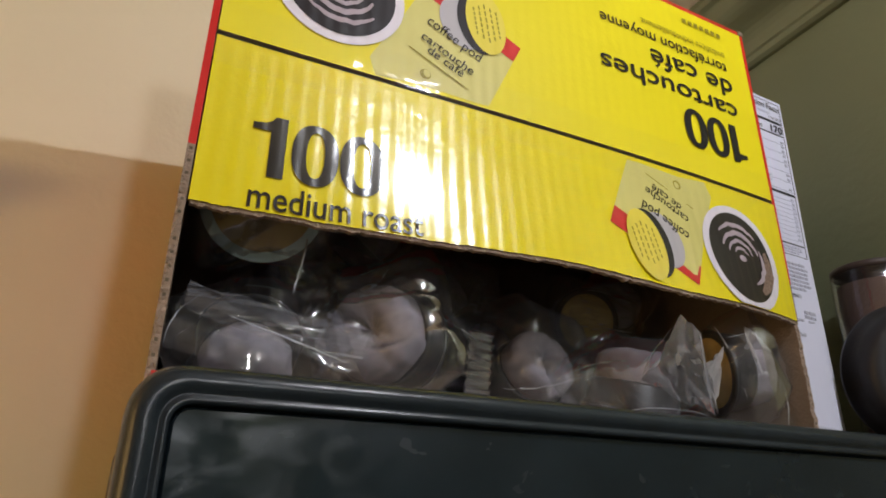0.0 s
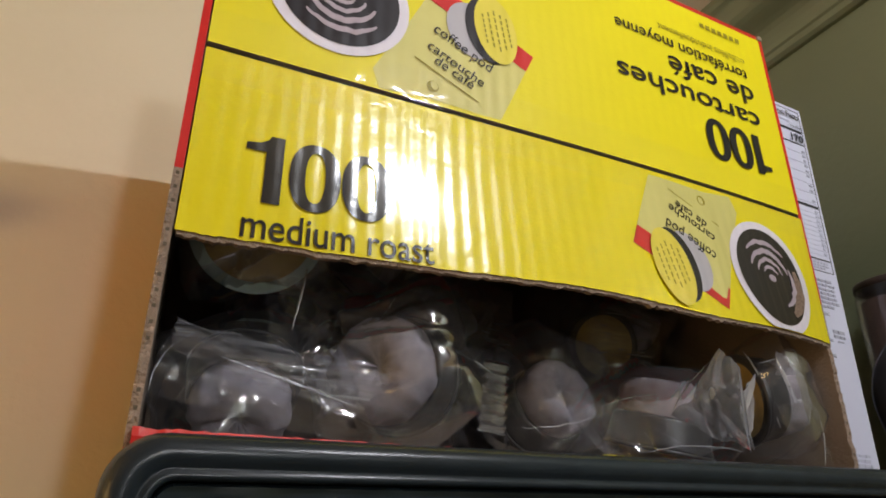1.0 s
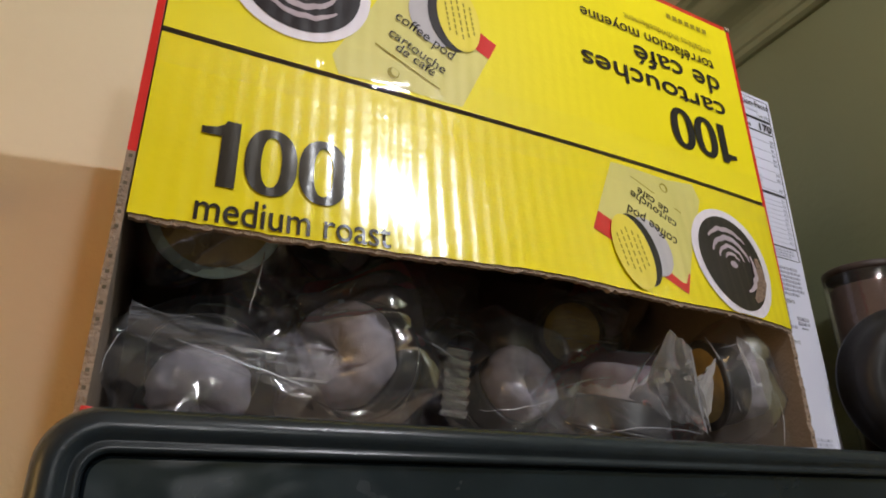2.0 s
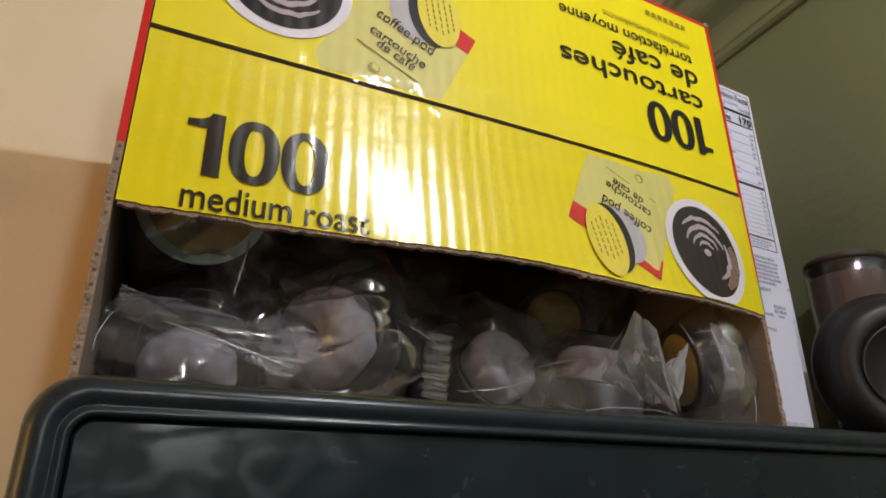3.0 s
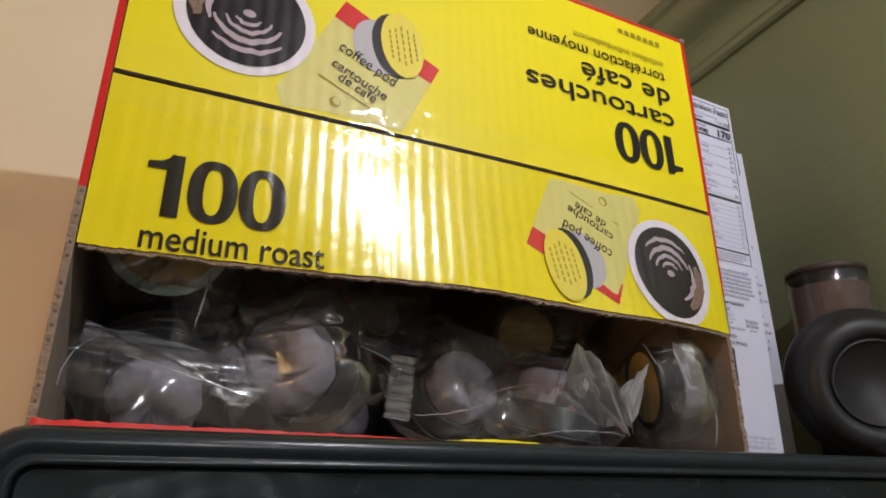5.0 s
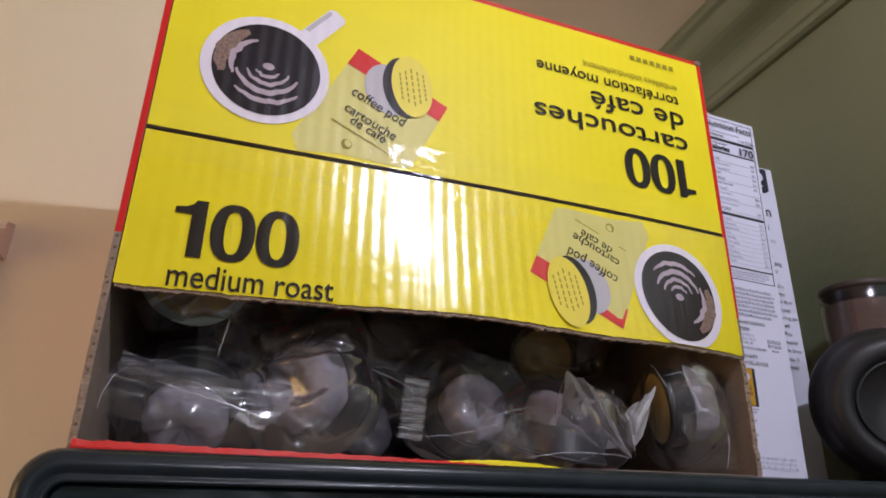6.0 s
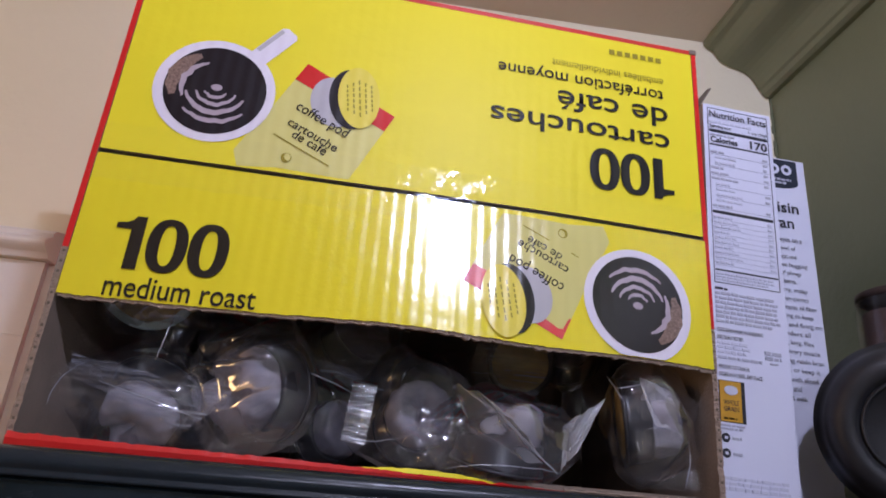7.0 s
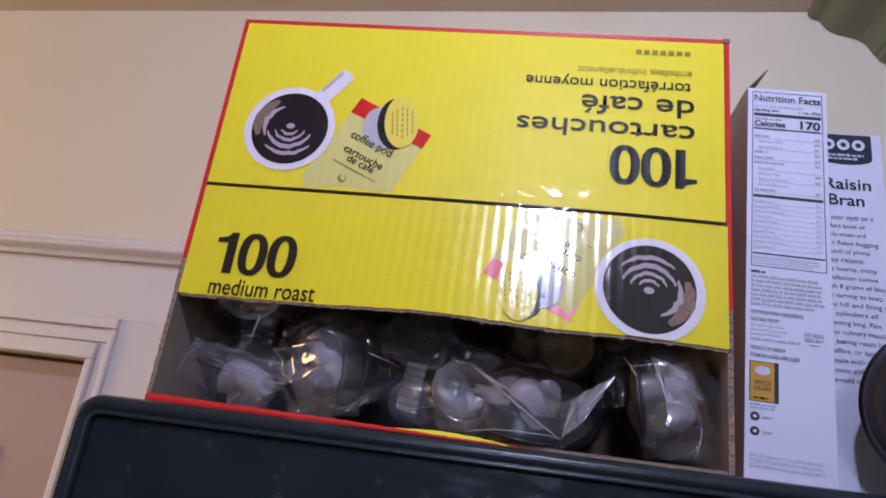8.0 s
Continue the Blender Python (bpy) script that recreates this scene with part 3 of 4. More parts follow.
def artwork(place):
    """Cup of coffee, sachet and pod, printed."""
    cx, cz = (0.0618, 2.0366) if place is to_upper else (0.0630, 2.0372)
    if place is to_upper:
        a = radians(53)
        dx, dz, w = math.cos(a), math.sin(a), 0.0066
        pts = []
        for r, s in ((0.033, -1), (0.0655, -1), (0.0680, -0.6), (0.0680, 0.6), (0.0655, 1), (0.033, 1)):
            pts.append((cx + r * dx - s * w * dz, cz + r * dz + s * w * dx))
        lay([pts], 2, place, "printed_handle", WHITE_PRINT, "white cup handle print")
        lay([[(cx + r * dx - s * 0.0025 * dz, cz + r * dz + s * 0.0025 * dx) for r, s in ((0.041, 1.2), (0.064, 1.2), (0.064, 2.4), (0.041, 2.4))]], 3, place, "printed_handle", GREY_PRINT, "grey shade of the handle print")
    tl, tr = (0.1165, 2.0680), (0.1780, 2.0375)
    dn = (-0.43, -0.903)

    def at(u, v):
        return (tl[0] + (tr[0] - tl[0]) * u + dn[0] * v, tl[1] + (tr[1] - tl[1]) * u + dn[1] * v)
    lay([[at(0, 0), at(1, 0), at(1, 0.03), at(1.0, 0.056), at(0.86, 0.061), at(0.4, 0.075), at(0.1, 0.088), at(-0.02, 0.08), at(0, 0.04)]], 1, place, "printed_sachet", PACKET, "pale yellow sachet print")
    lay([[at(0, 0), at(1, 0), at(1, 0.0135), at(0, 0.0150)]], 2, place, "printed_sachet_band", RED, "red band of the sachet print")
    lay([ellipse(0.1375, 2.0415, 0.0155, 0.0190, 14)], 3, place, "printed_pod", GREY_PRINT, "grey pod print")
    lay([ellipse(0.1480, 2.0455, 0.0145, 0.0230, 8)], 4, place, "printed_pod_ring", COFFEE, "dark pod rim print")
    lay([ellipse(0.1530, 2.0475, 0.0138, 0.0236, 8)], 5, place, "printed_pod_lid", LID_PRINT, "yellow pod lid print")
    rows = []
    for i in range(5):
        o = (i - 2) * 0.0040
        half = 0.0150 - abs(i - 2) * 0.0022
        c, s = math.cos(radians(8)), math.sin(radians(8))
        for k in range(-3, 3):
            u0, u1 = k / 3 * half, (k + 0.7) / 3 * half
            rows.append([(0.1535 + o * c - u * s + w * c, 2.0475 + o * s + u * c + w * s) for u, w in ((u0, -0.0005), (u1, -0.0005), (u1, 0.0005), (u0, 0.0005))])
    lay(rows, 6, place, "lid_print_bar", OLIVE_PRINT, "tiny printed rows on the pod lid")
    lay([ellipse(cx, cz, 0.0378, 0.0378)], 3, place, "printed_cup", WHITE_PRINT, "white coffee cup print")
    lay([ellipse(cx + 0.0004, cz - 0.0002, 0.0318, 0.0322)], 4, place, "printed_coffee", COFFEE, "dark coffee print")
    strokes = []
    for r0, r1, a0, a1, sd in ((0.0060, 0.0086, 205, 335, 1), (0.0112, 0.0142, 198, 346, 2), (0.0168, 0.0208, 196, 340, 3), (0.0236, 0.0272, 226, 318, 4)):
        strokes += fan(cx + 0.001, cz + 0.001, r0, r1, a0, a1, 0.95, seed=sd)
    strokes += [ellipse(cx + 0.001, cz + 0.0015, 0.0036, 0.0025, n=12)]
    lay(strokes, 5, place, "printed_gleam", GLEAM, "pale curved gleams on the coffee print")
    lay(fan(cx, cz, 0.0215, 0.0315, 118, 198, seed=7), 5, place, "printed_foam", FOAM, "brown bubbles of the coffee print")
    lay(fan(cx - 0.001, cz, 0.0175, 0.0215, 108, 205, seed=8), 6, place, "printed_gleam", GLEAM, "pale edge of the bubbles")
    # three lines on the sachet, slanting with it
    c, s = math.cos(radians(-25)), math.sin(radians(-25))
    for body, (px, pz), w, h in (("coffee pod", (0.1135, 2.0318), 0.038, 0.0072), ("cartouche", (0.1100, 2.0195), 0.036, 0.0062), ("de café", (0.1140, 2.0110), 0.0245, 0.0062)):
        def spot(u, v, px=px, pz=pz):
            x, z = place((px + u * c - v * s, pz + u * s + v * c))
            return Vector((x, -0.0010 + bow(x, z), z))
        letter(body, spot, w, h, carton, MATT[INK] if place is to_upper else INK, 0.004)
    lay([[(0.1030 + u * c - v * s, 2.0108 + u * s + v * c) for u, v in ((0, 0), (0.041, 0), (0.041, 0.0008), (0, 0.0008))]], 3, place, "sachet_print_bar", OLIVE_PRINT, "fine printed line on the sachet")
    lay([ellipse(0.1135, 1.9955, 0.0034, 0.0034, n=20)], 3, place, "printed_mark", OLIVE_PRINT, "small round printed mark")
    lay([ellipse(0.1142, 1.9960, 0.0020, 0.0026, 20, n=14)], 4, place, "printed_mark", PACKET, "small round printed mark")


artwork(to_upper)
artwork(to_lower)

# clear tape over the seam
bm = bmesh.new()
cols = []
for i in range(81):
    x = 0.003 + (W - 0.006) * i / 80
    col = []
    for k in range(13):
        z = SEAM_Z - 0.019 + 0.038 * k / 12
        dip = 0.0006 * math.exp(-((z - SEAM_Z) / 0.0016) ** 2)
        col.append(bm.verts.new((x, bow(x, z) - 0.0024 + dip + 0.0007 * noise.noise((x * 60, z * 110, 4)), z)))
    cols.append(col)
for p, q in zip(cols, cols[1:]):
    for k in range(12):
        bm.faces.new((p[k], q[k], q[k + 1], p[k + 1]))
tape = part("tape", bm, TAPE, carton, "clear glossy packing tape over the seam", smooth=True)
tape.visible_shadow = False

# ---- pods in clear pouches ----


def pod_parts(parent, m, pale, grow=1.0):
    ring = part("ring", lathe([(0.0215, -0.004), (0.0245, -0.004), (0.0255, -0.002), (0.0245, 0.0), (0.0235, 0.010), (0.0225, 0.0115), (0.0205, 0.0115), (0.0205, 0.0), (0.0215, -0.004)], 40), RING, parent, "black plastic pod ring", smooth=True)

    def pleat(r, h, a, i):
        k = 0.0006 * math.sin(13 * a) * min(1, i / 3) + 0.0016 * noise.noise((math.cos(a) * 2, math.sin(a) * 2, i * 0.6))
        turn = (a + 0.5 * (1 - r / 0.021)) % (2 * math.pi)
        face = min(1.0, max(0.0, (h - 0.019) / 0.006))
        h -= face * (0.0060 * math.exp(-((turn - 2.2) / 0.16) ** 2) - 0.0030 * math.exp(-((turn - 2.75) / 0.4) ** 2))
        return max(0.0, r + k * (r > 0)), h + 0.0014 * noise.noise((math.cos(a) * 3 * r / 0.02, math.sin(a) * 3 * r / 0.02, 5 + i * 0.3))
    prof = [(0.0203, 0.009), (0.0210, 0.013), (0.0213, 0.017), (0.0210, 0.021), (0.0200, 0.0245), (0.0182, 0.0268), (0.0155, 0.0282), (0.0125, 0.0287), (0.0095, 0.0284), (0.0068, 0.0274), (0.0045, 0.0258), (0.0025, 0.0240), (0.0, 0.0230)]
    sack = part("filter", lathe(prof, 44, pleat), FILTER, parent, "grey pleated coffee filter sack", smooth=True)
    lid = part("lid", lathe([(0.0, -0.0052), (0.0195, -0.0052), (0.0215, -0.0046)], 40), LID, parent, "yellow printed foil lid", smooth=True)
    part("lid_rim", lathe([(0.0215, -0.0046), (0.0240, -0.0050), (0.0262, -0.0042), (0.0262, -0.0030), (0.0240, -0.0030)], 40), LID_EDGE if pale else RING, lid, "pale lid rim" if pale else "dark lid rim", smooth=True)
    for o in (ring, sack, lid):
        o.matrix_basis = m @ Matrix.Diagonal((grow, grow, grow, 1))


def pouch_film(parent, seed, size, m):
    """A pillow pouch of clear film round a pod: two taut sheets, creased from the seals towards the middle."""
    rng = random.Random(seed)
    n = 40
    bm = bmesh.new()
    off = rng.random() * 40
    bend = [rng.uniform(-0.010, 0.010) for _ in range(4)]
    folds = [(rng.uniform(0, math.pi), rng.uniform(-0.75, 0.75), rng.uniform(0.002, 0.0065), rng.uniform(0.08, 0.4)) for _ in range(9)]
    for side in (1, -1):
        grid = []
        for i in range(n + 1):
            u = -1 + 2 * i / n
            row = []
            for k in range(n + 1):
                v = -1 + 2 * k / n
                e = (max(0.0, 1 - abs(u) ** 2.6) * max(0.0, 1 - abs(v) ** 2.6)) ** 0.55
                r = min(1.0, math.hypot(u, v))
                phi = math.atan2(v, u)
                star = abs(((phi * 7 / math.pi + 1.6 * noise.noise((u * 1.6 + off, v * 1.6, side))) % 1.0) - 0.5) * 2
                long = 1 - abs(noise.noise((u * 2.2 + off, v * 5.0, side * 3.0))) * 2.2
                h = side * size[2] * e + (0.0009 * (star - 0.5) * r ** 1.5 + 0.0008 * (long - 0.6)) * min(1.0, e * 1.8 + 0.25)
                h += bend[0] * u * u * (1 if u > 0 else -0.6) + bend[1] * v * v + bend[2] * u * v
                for q, (turn, far, rise, wide) in enumerate(folds):
                    if (q % 2 == 0) == (side > 0):
                        d = abs(u * math.cos(turn) + v * math.sin(turn) - far) / wide
                        if d < 1:
                            h += side * rise * (1 - d) * min(1.0, e * 2.0)
                pull = 1 - 0.16 * (1 - abs(v)) * abs(u) + 0.10 * noise.noise((u * 1.3 + off, v * 1.3, 9.0))
                round_x, round_y = math.sqrt(1 - 0.28 * v * v), math.sqrt(1 - 0.28 * u * u)
                row.append(bm.verts.new((u * size[0] * pull * round_x, v * size[1] * round_y * (1 + 0.10 * noise.noise((u * 1.5, v * 1.5 + off, 4.0))), h)))
            grid.append(row)
        for i in range(n):
            for k in range(n):
                bm.faces.new((grid[i][k], grid[i + 1][k], grid[i + 1][k + 1], grid[i][k + 1])).smooth = True
    skin = part("film", bm, FILM, parent, "creased clear plastic film")
    skin.matrix_basis = m
    skin.visible_shadow = False
    return skin


def seal_fin(parent, m, width=0.03, height=0.011):
    """The crimped end of a pouch, with a saw-toothed edge."""
    bm = bmesh.new()
    n = 56
    low, high = [], []
    for i in range(n + 1):
        x = -width / 2 + width * i / n
        low.append(bm.verts.new((x, 0.0013 * math.sin(i * 0.8), 0)))
        high.append(bm.verts.new((x, 0.0014 * math.sin(i * 0.8 + 0.5) + 0.0006 * (i % 2), height + (0.0011 if i % 2 else 0))))
    for i in range(n):
        bm.faces.new((low[i], low[i + 1], high[i + 1], high[i]))
    ob = part("seal", bm, SEAL, parent, "crimped saw-toothed pouch seal")
    ob.matrix_basis = m
    ob.visible_shadow = False


def aim(place, axis, spin=0.0):
    q = Vector(axis).normalized().to_track_quat("Z", "Y").to_matrix().to_4x4()
    return Matrix.Translation(place) @ q @ pose(0, 0, 0, 0, 0, spin)


def film_sheet(parent, corners, seed, mat=None, rise=0.0035, sag=0.004):
    """A loose wing of a pouch between four corners, with a few straight creases."""
    rng = random.Random(seed)
    a, b, c, d = [Vector(p) - parent.location for p in corners]
    up = (b - a).cross(d - a).normalized()
    folds = [(rng.uniform(0.5, 2.6), rng.uniform(0.1, 0.9), rng.uniform(0.4, 1.0) * rise * rng.choice((-1, 1)), rng.uniform(0.06, 0.35)) for _ in range(5)]
    n = 36
    bm = bmesh.new()
    grid = []
    for i in range(n + 1):
        row = []
        for k in range(n + 1):
            u, v = i / n, k / n
            p = a * (1 - u) * (1 - v) + b * u * (1 - v) + c * u * v + d * (1 - u) * v
            h = sag * math.sin(math.pi * u) * math.sin(math.pi * v)
            for turn, far, high, wide in folds:
                e = abs((u - 0.5) * math.cos(turn) + (v - 0.5) * math.sin(turn) + 0.5 - far) / wide
                h += high * max(0.0, 1 - e)
            edge = 0.0016 * noise.noise((u * 6 + seed, v * 6, 0))
            row.append(bm.verts.new(p + up * h + (b - a).normalized() * edge + (d - a).normalized() * edge))
        grid.append(row)
    for i in range(n):
        for k in range(n):
            bm.faces.new((grid[i][k], grid[i + 1][k], grid[i + 1][k + 1], grid[i][k + 1])).smooth = True
    ob = part("film_wing", bm, mat or FILM, parent, "loose wing of clear film")
    ob.visible_shadow = False


def crease_glint(parent, places, thick=0.0004):
    """A crease of film through three places; its glint is put in as a milky white tube."""
    a, b, c = [Vector(p) - parent.location for p in places]
    bm = bmesh.new()
    n, rings = 14, []
    for i in range(n + 1):
        t = i / n
        p = a * (1 - t) * (1 - 2 * t) + b * 4 * t * (1 - t) + c * t * (2 * t - 1)
        p += Vector((noise.noise((i * 0.5, p.x * 90, 1)), 0, noise.noise((i * 0.5, p.x * 90, 8)))) * 0.0006
        w = thick * (0.25 + 0.75 * math.sin(math.pi * t))
        rings.append([bm.verts.new(p + Vector((w * math.cos(q), w * 1.6 * math.sin(q), w * math.cos(q)))) for q in (0, math.pi / 2, math.pi, 1.5 * math.pi)])
    for p, q in zip(rings, rings[1:]):
        for k in range(4):
            bm.faces.new((p[k], p[(k + 1) % 4], q[(k + 1) % 4], q[k])).smooth = True
    ob = part("crease_glint", bm, CREASE_GLINT, parent, "crease of clear film, its glint put in as a milky tube")
    ob.visible_shadow = False


FIN_A, FIN_B, FIN_C, FIN_D = (0.221, -0.063, 1.855), (0.239, -0.057, 1.852), (0.291, -0.014, 1.8215), (0.247, -0.006, 1.838)
# creases with their glints put in as white tubes: three places and a thickness
CREASE_GLINTS = {
    3: [((0.063, 0.022, 1.895), (0.061, 0.022, 1.880), (0.0585, 0.022, 1.865), 0.0009)],
    2: [((0.006, 0.026, 1.836), (0.010, 0.026, 1.851), (0.023, 0.026, 1.863), 0.0005), ((0.031, 0.022, 1.851), (0.061, 0.022, 1.843), (0.090, 0.022, 1.835), 0.0005)],
    1: [((0.117, 0.040, 1.878), (0.146, 0.040, 1.871), (0.174, 0.046, 1.862), 0.0006), ((0.101, 0.033, 1.876), (0.111, 0.033, 1.878), (0.121, 0.033, 1.881), 0.0009), ((0.103, 0.036, 1.879), (0.108, 0.036, 1.885), (0.112, 0.036, 1.892), 0.0007)],
    5: [(FIN_B, (0.266, -0.034, 1.8355), FIN_C, 0.0007), (FIN_A, (0.232, -0.034, 1.848), FIN_D, 0.0004), ((0.229, -0.003, 1.8195), (0.258, -0.008, 1.8235), (0.296, -0.006, 1.8225), 0.0005),
        ((0.300, -0.002, 1.850), (0.309, 0.0, 1.855), (0.3265, 0.002, 1.868), 0.0006), ((0.198, -0.002, 1.836), (0.217, -0.004, 1.844), (0.240, -0.005, 1.848), 0.0004)],
    6: [((0.332, 0.012, 1.884), (0.344, 0.012, 1.866), (0.353, 0.012, 1.840), 0.0005), ((0.352, 0.005, 1.880), (0.357, 0.005, 1.867), (0.362, 0.005, 1.854), 0.0010), ((0.355, 0.006, 1.853), (0.367, 0.006, 1.855), (0.379, 0.006, 1.851), 0.0005),
        ((0.336, 0.006, 1.876), (0.348, 0.006, 1.879), (0.360, 0.008, 1.883), 0.0006), ((0.382, 0.006, 1.850), (0.383, 0.006, 1.836), (0.378, 0.006, 1.819), 0.0004)],
    4: [((0.174, 0.020, 1.831), (0.197, 0.015, 1.833), (0.218, 0.005, 1.840), 0.0004)],
}
# loose sheets: four corners and a material
WINGS = {
    3: [((0.044, 0.028, 1.905), (0.080, 0.028, 1.905), (0.074, 0.024, 1.866), (0.050, 0.024, 1.858), FILM)],
    2: [((0.012, 0.027, 1.866), (0.012, 0.025, 1.853), (0.086, 0.013, 1.828), (0.106, 0.024, 1.850), STREAK), ((0.005, 0.024, 1.834), (0.011, 0.026, 1.862), (0.088, 0.014, 1.832), (0.080, 0.010, 1.819), FILM)],
    1: [((0.138, 0.046, 1.828), (0.183, 0.056, 1.850), (0.184, 0.058, 1.864), (0.142, 0.050, 1.890), FILM), ((0.085, 0.030, 1.872), (0.140, 0.036, 1.884), (0.140, 0.062, 1.915), (0.070, 0.046, 1.905), FILM),
        ((0.098, 0.022, 1.819), (0.150, 0.030, 1.822), (0.146, 0.030, 1.840), (0.100, 0.022, 1.836), FILM)],
    4: [((0.192, 0.030, 1.821), (0.240, 0.008, 1.821), (0.236, 0.024, 1.852), (0.202, 0.044, 1.860), FILM)],
    5: [(FIN_A, FIN_B, FIN_C, FIN_D, STIFF), (FIN_B, (0.262, -0.022, 1.856), (0.316, -0.004, 1.851), FIN_C, FILM), (FIN_C, (0.299, -0.003, 1.850), (0.3265, 0.002, 1.868), (0.306, -0.006, 1.835), STIFF),
        ((0.198, -0.002, 1.836), (0.226, -0.006, 1.818), (0.247, -0.007, 1.832), (0.238, -0.004, 1.848), FILM)],
    6: [((0.346, 0.004, 1.818), (0.390, 0.010, 1.820), (0.386, 0.020, 1.872), (0.350, 0.012, 1.890), FILM), ((0.350, 0.005, 1.884), (0.372, 0.006, 1.878), (0.376, 0.006, 1.856), (0.360, 0.004, 1.855), STIFF)],
    8: [((0.150, 0.060, 1.870), (0.200, 0.070, 1.865), (0.215, 0.085, 1.925), (0.160, 0.080, 1.925), STREAK), ((0.128, 0.068, 1.872), (0.176, 0.072, 1.886), (0.170, 0.075, 1.925), (0.120, 0.070, 1.918), FILM)],
    7: [((0.215, 0.062, 1.862), (0.286, 0.060, 1.860), (0.300, 0.072, 1.922), (0.225, 0.074, 1.925), FILM), ((0.250, 0.058, 1.880), (0.300, 0.058, 1.872), (0.322, 0.066, 1.915), (0.262, 0.068, 1.922), STREAK)],
    11: [((0.070, 0.064, 1.878), (0.112, 0.066, 1.890), (0.120, 0.070, 1.928), (0.078, 0.068, 1.925), STREAK)],
    13: [((0.318, 0.058, 1.850), (0.352, 0.062, 1.858), (0.360, 0.070, 1.915), (0.322, 0.068, 1.905), FILM)],
}
PODS = [
    # place of the ring, way the filter looks, half size of the pouch, seed, label
    ((0.123, 0.054, 1.858), (-0.68, -0.72, -0.08), (0.050, 0.040, 0.031), 1, "coffee pod with bulging grey filter in a clear pouch"),
    ((0.050, 0.072, 1.852), (-0.14, -0.58, -0.80), (0.048, 0.038, 0.030), 2, "coffee pod with drooping grey filter in a clear pouch"),
    ((0.042, 0.036, 1.917), (0.05, 0.86, 0.50), (0.042, 0.038, 0.024), 3, "coffee pod showing its yellow lid, in a clear pouch"),
    ((0.219, 0.070, 1.846), (0.05, -0.80, 0.35), (0.046, 0.038, 0.026), 4, "coffee pod with grey filter in a clear pouch"),
    ((0.266, 0.024, 1.829), (0.10, -0.22, 0.97), (0.044, 0.042, 0.022), 5, "coffee pod lying on its lid in a stiff clear pouch"),
    ((0.356, 0.034, 1.860), (0.93, -0.34, 0.10), (0.044, 0.036, 0.022), 6, "coffee pod on edge in a clear pouch beside the carton wall"),
    ((0.302, 0.105, 1.905), (0.25, 0.90, 0.25), (0.034, 0.036, 0.024), 7, "coffee pod showing its yellow lid, in a clear pouch"),
    ((0.170, 0.120, 1.905), (0.5, -0.6, 0.5), (0.036, 0.036, 0.024), 8, "coffee pod in a clear pouch"),
    ((0.160, 0.150, 1.842), (0.6, -0.7, 0.2), (0.036, 0.036, 0.024), 9, "coffee pod in a clear pouch"),
    ((0.315, 0.150, 1.845), (-0.6, -0.5, 0.5), (0.036, 0.036, 0.024), 10, "coffee pod in a clear pouch"),
    ((0.070, 0.150, 1.890), (0.4, -0.6, 0.6), (0.036, 0.036, 0.024), 11, "coffee pod in a clear pouch"),
    ((0.235, 0.160, 1.890), (0.1, -0.8, -0.4), (0.036, 0.036, 0.024), 12, "coffee pod in a clear pouch"),
    ((0.350, 0.130, 1.920), (-0.4, -0.7, 0.4), (0.034, 0.036, 0.024), 13, "coffee pod in a clear pouch"),
    ((0.112, 0.110, 1.930), (0.5, -0.5, 0.6), (0.036, 0.036, 0.024), 14, "coffee pod in a clear pouch"),
    ((0.050, 0.175, 1.845), (0.2, -0.7, 0.6), (0.036, 0.036, 0.024), 15, "coffee pod in a clear pouch"),
    ((0.240, 0.180, 1.842), (-0.3, -0.8, 0.3), (0.036, 0.036, 0.024), 16, "coffee pod in a clear pouch"),
]
for place, axis, size, seed, label in PODS:
    pod = thing("pod_pouch", label, "coffee pod", "coffee pods in the carton", at=Matrix.Translation(place))
    m = aim((0, 0, 0), axis, seed * 37)
    pod_parts(pod, m, seed == 3, (1.2, 1.08, 1.2, 1.05, 1.12, 1.1)[seed - 1] if seed < 7 else 1.0)
    skin = pouch_film(pod, seed, size, aim(Vector(axis).normalized() * 0.012, axis, (15, 4, 80, -20, 5, 88)[seed - 1] if seed < 7 else seed * 53))
    if seed == 1:
        upright = Matrix(((0, 0, -1, 0.189), (0, 1, 0, 0.056), (1, 0, 0, 1.851), (0, 0, 0, 1)))
        seal_fin(pod, Matrix.Translation(-Vector(place)) @ upright @ pose(0, 0, 0, 0, 6, 0), 0.040, 0.0155)
    for q, corners in enumerate(WINGS.get(seed, ())):
        film_sheet(pod, corners[:4], seed * 7 + q, corners[4])
    for q, places in enumerate(CREASE_GLINTS.get(seed, ())):
        crease_glint(pod, places[:3], places[3])

# ---- cereal cartons ----


def cereal(name, x0, width, depth, height, place_y, lean, label):
    """Tall thin carton; its narrow side faces the room. Returns the thing; local x across, z up from its foot."""
    ob = thing(name, label, "cereal box", "cereal boxes beside the carton", at=pose(x0, place_y, S, 0, lean, 0))
    bm = block(0, width, 0, depth, 0.0005, height, bevel=0.0008)
    bm.normal_update()
    for f in bm.faces:
        f.material_index = 0 if f.normal.y < -0.5 else 1
    part("body", bm, [CARTON, CARTON_ART], ob, "white printed narrow side")
    return ob


def strip(parent, x0, x1, z0, z1, mat, name="print_bar", layer=1):
    return part(name, block(x0, x1, -0.0003 * layer, -0.00005, z0, z1), mat, parent)


def side_letter(body, parent, x, z, w, h, mat, heavy=0.0):
    return letter(body, lambda u, v: Vector((x + u, -0.0008, z + v)), w, h, parent, mat, heavy)


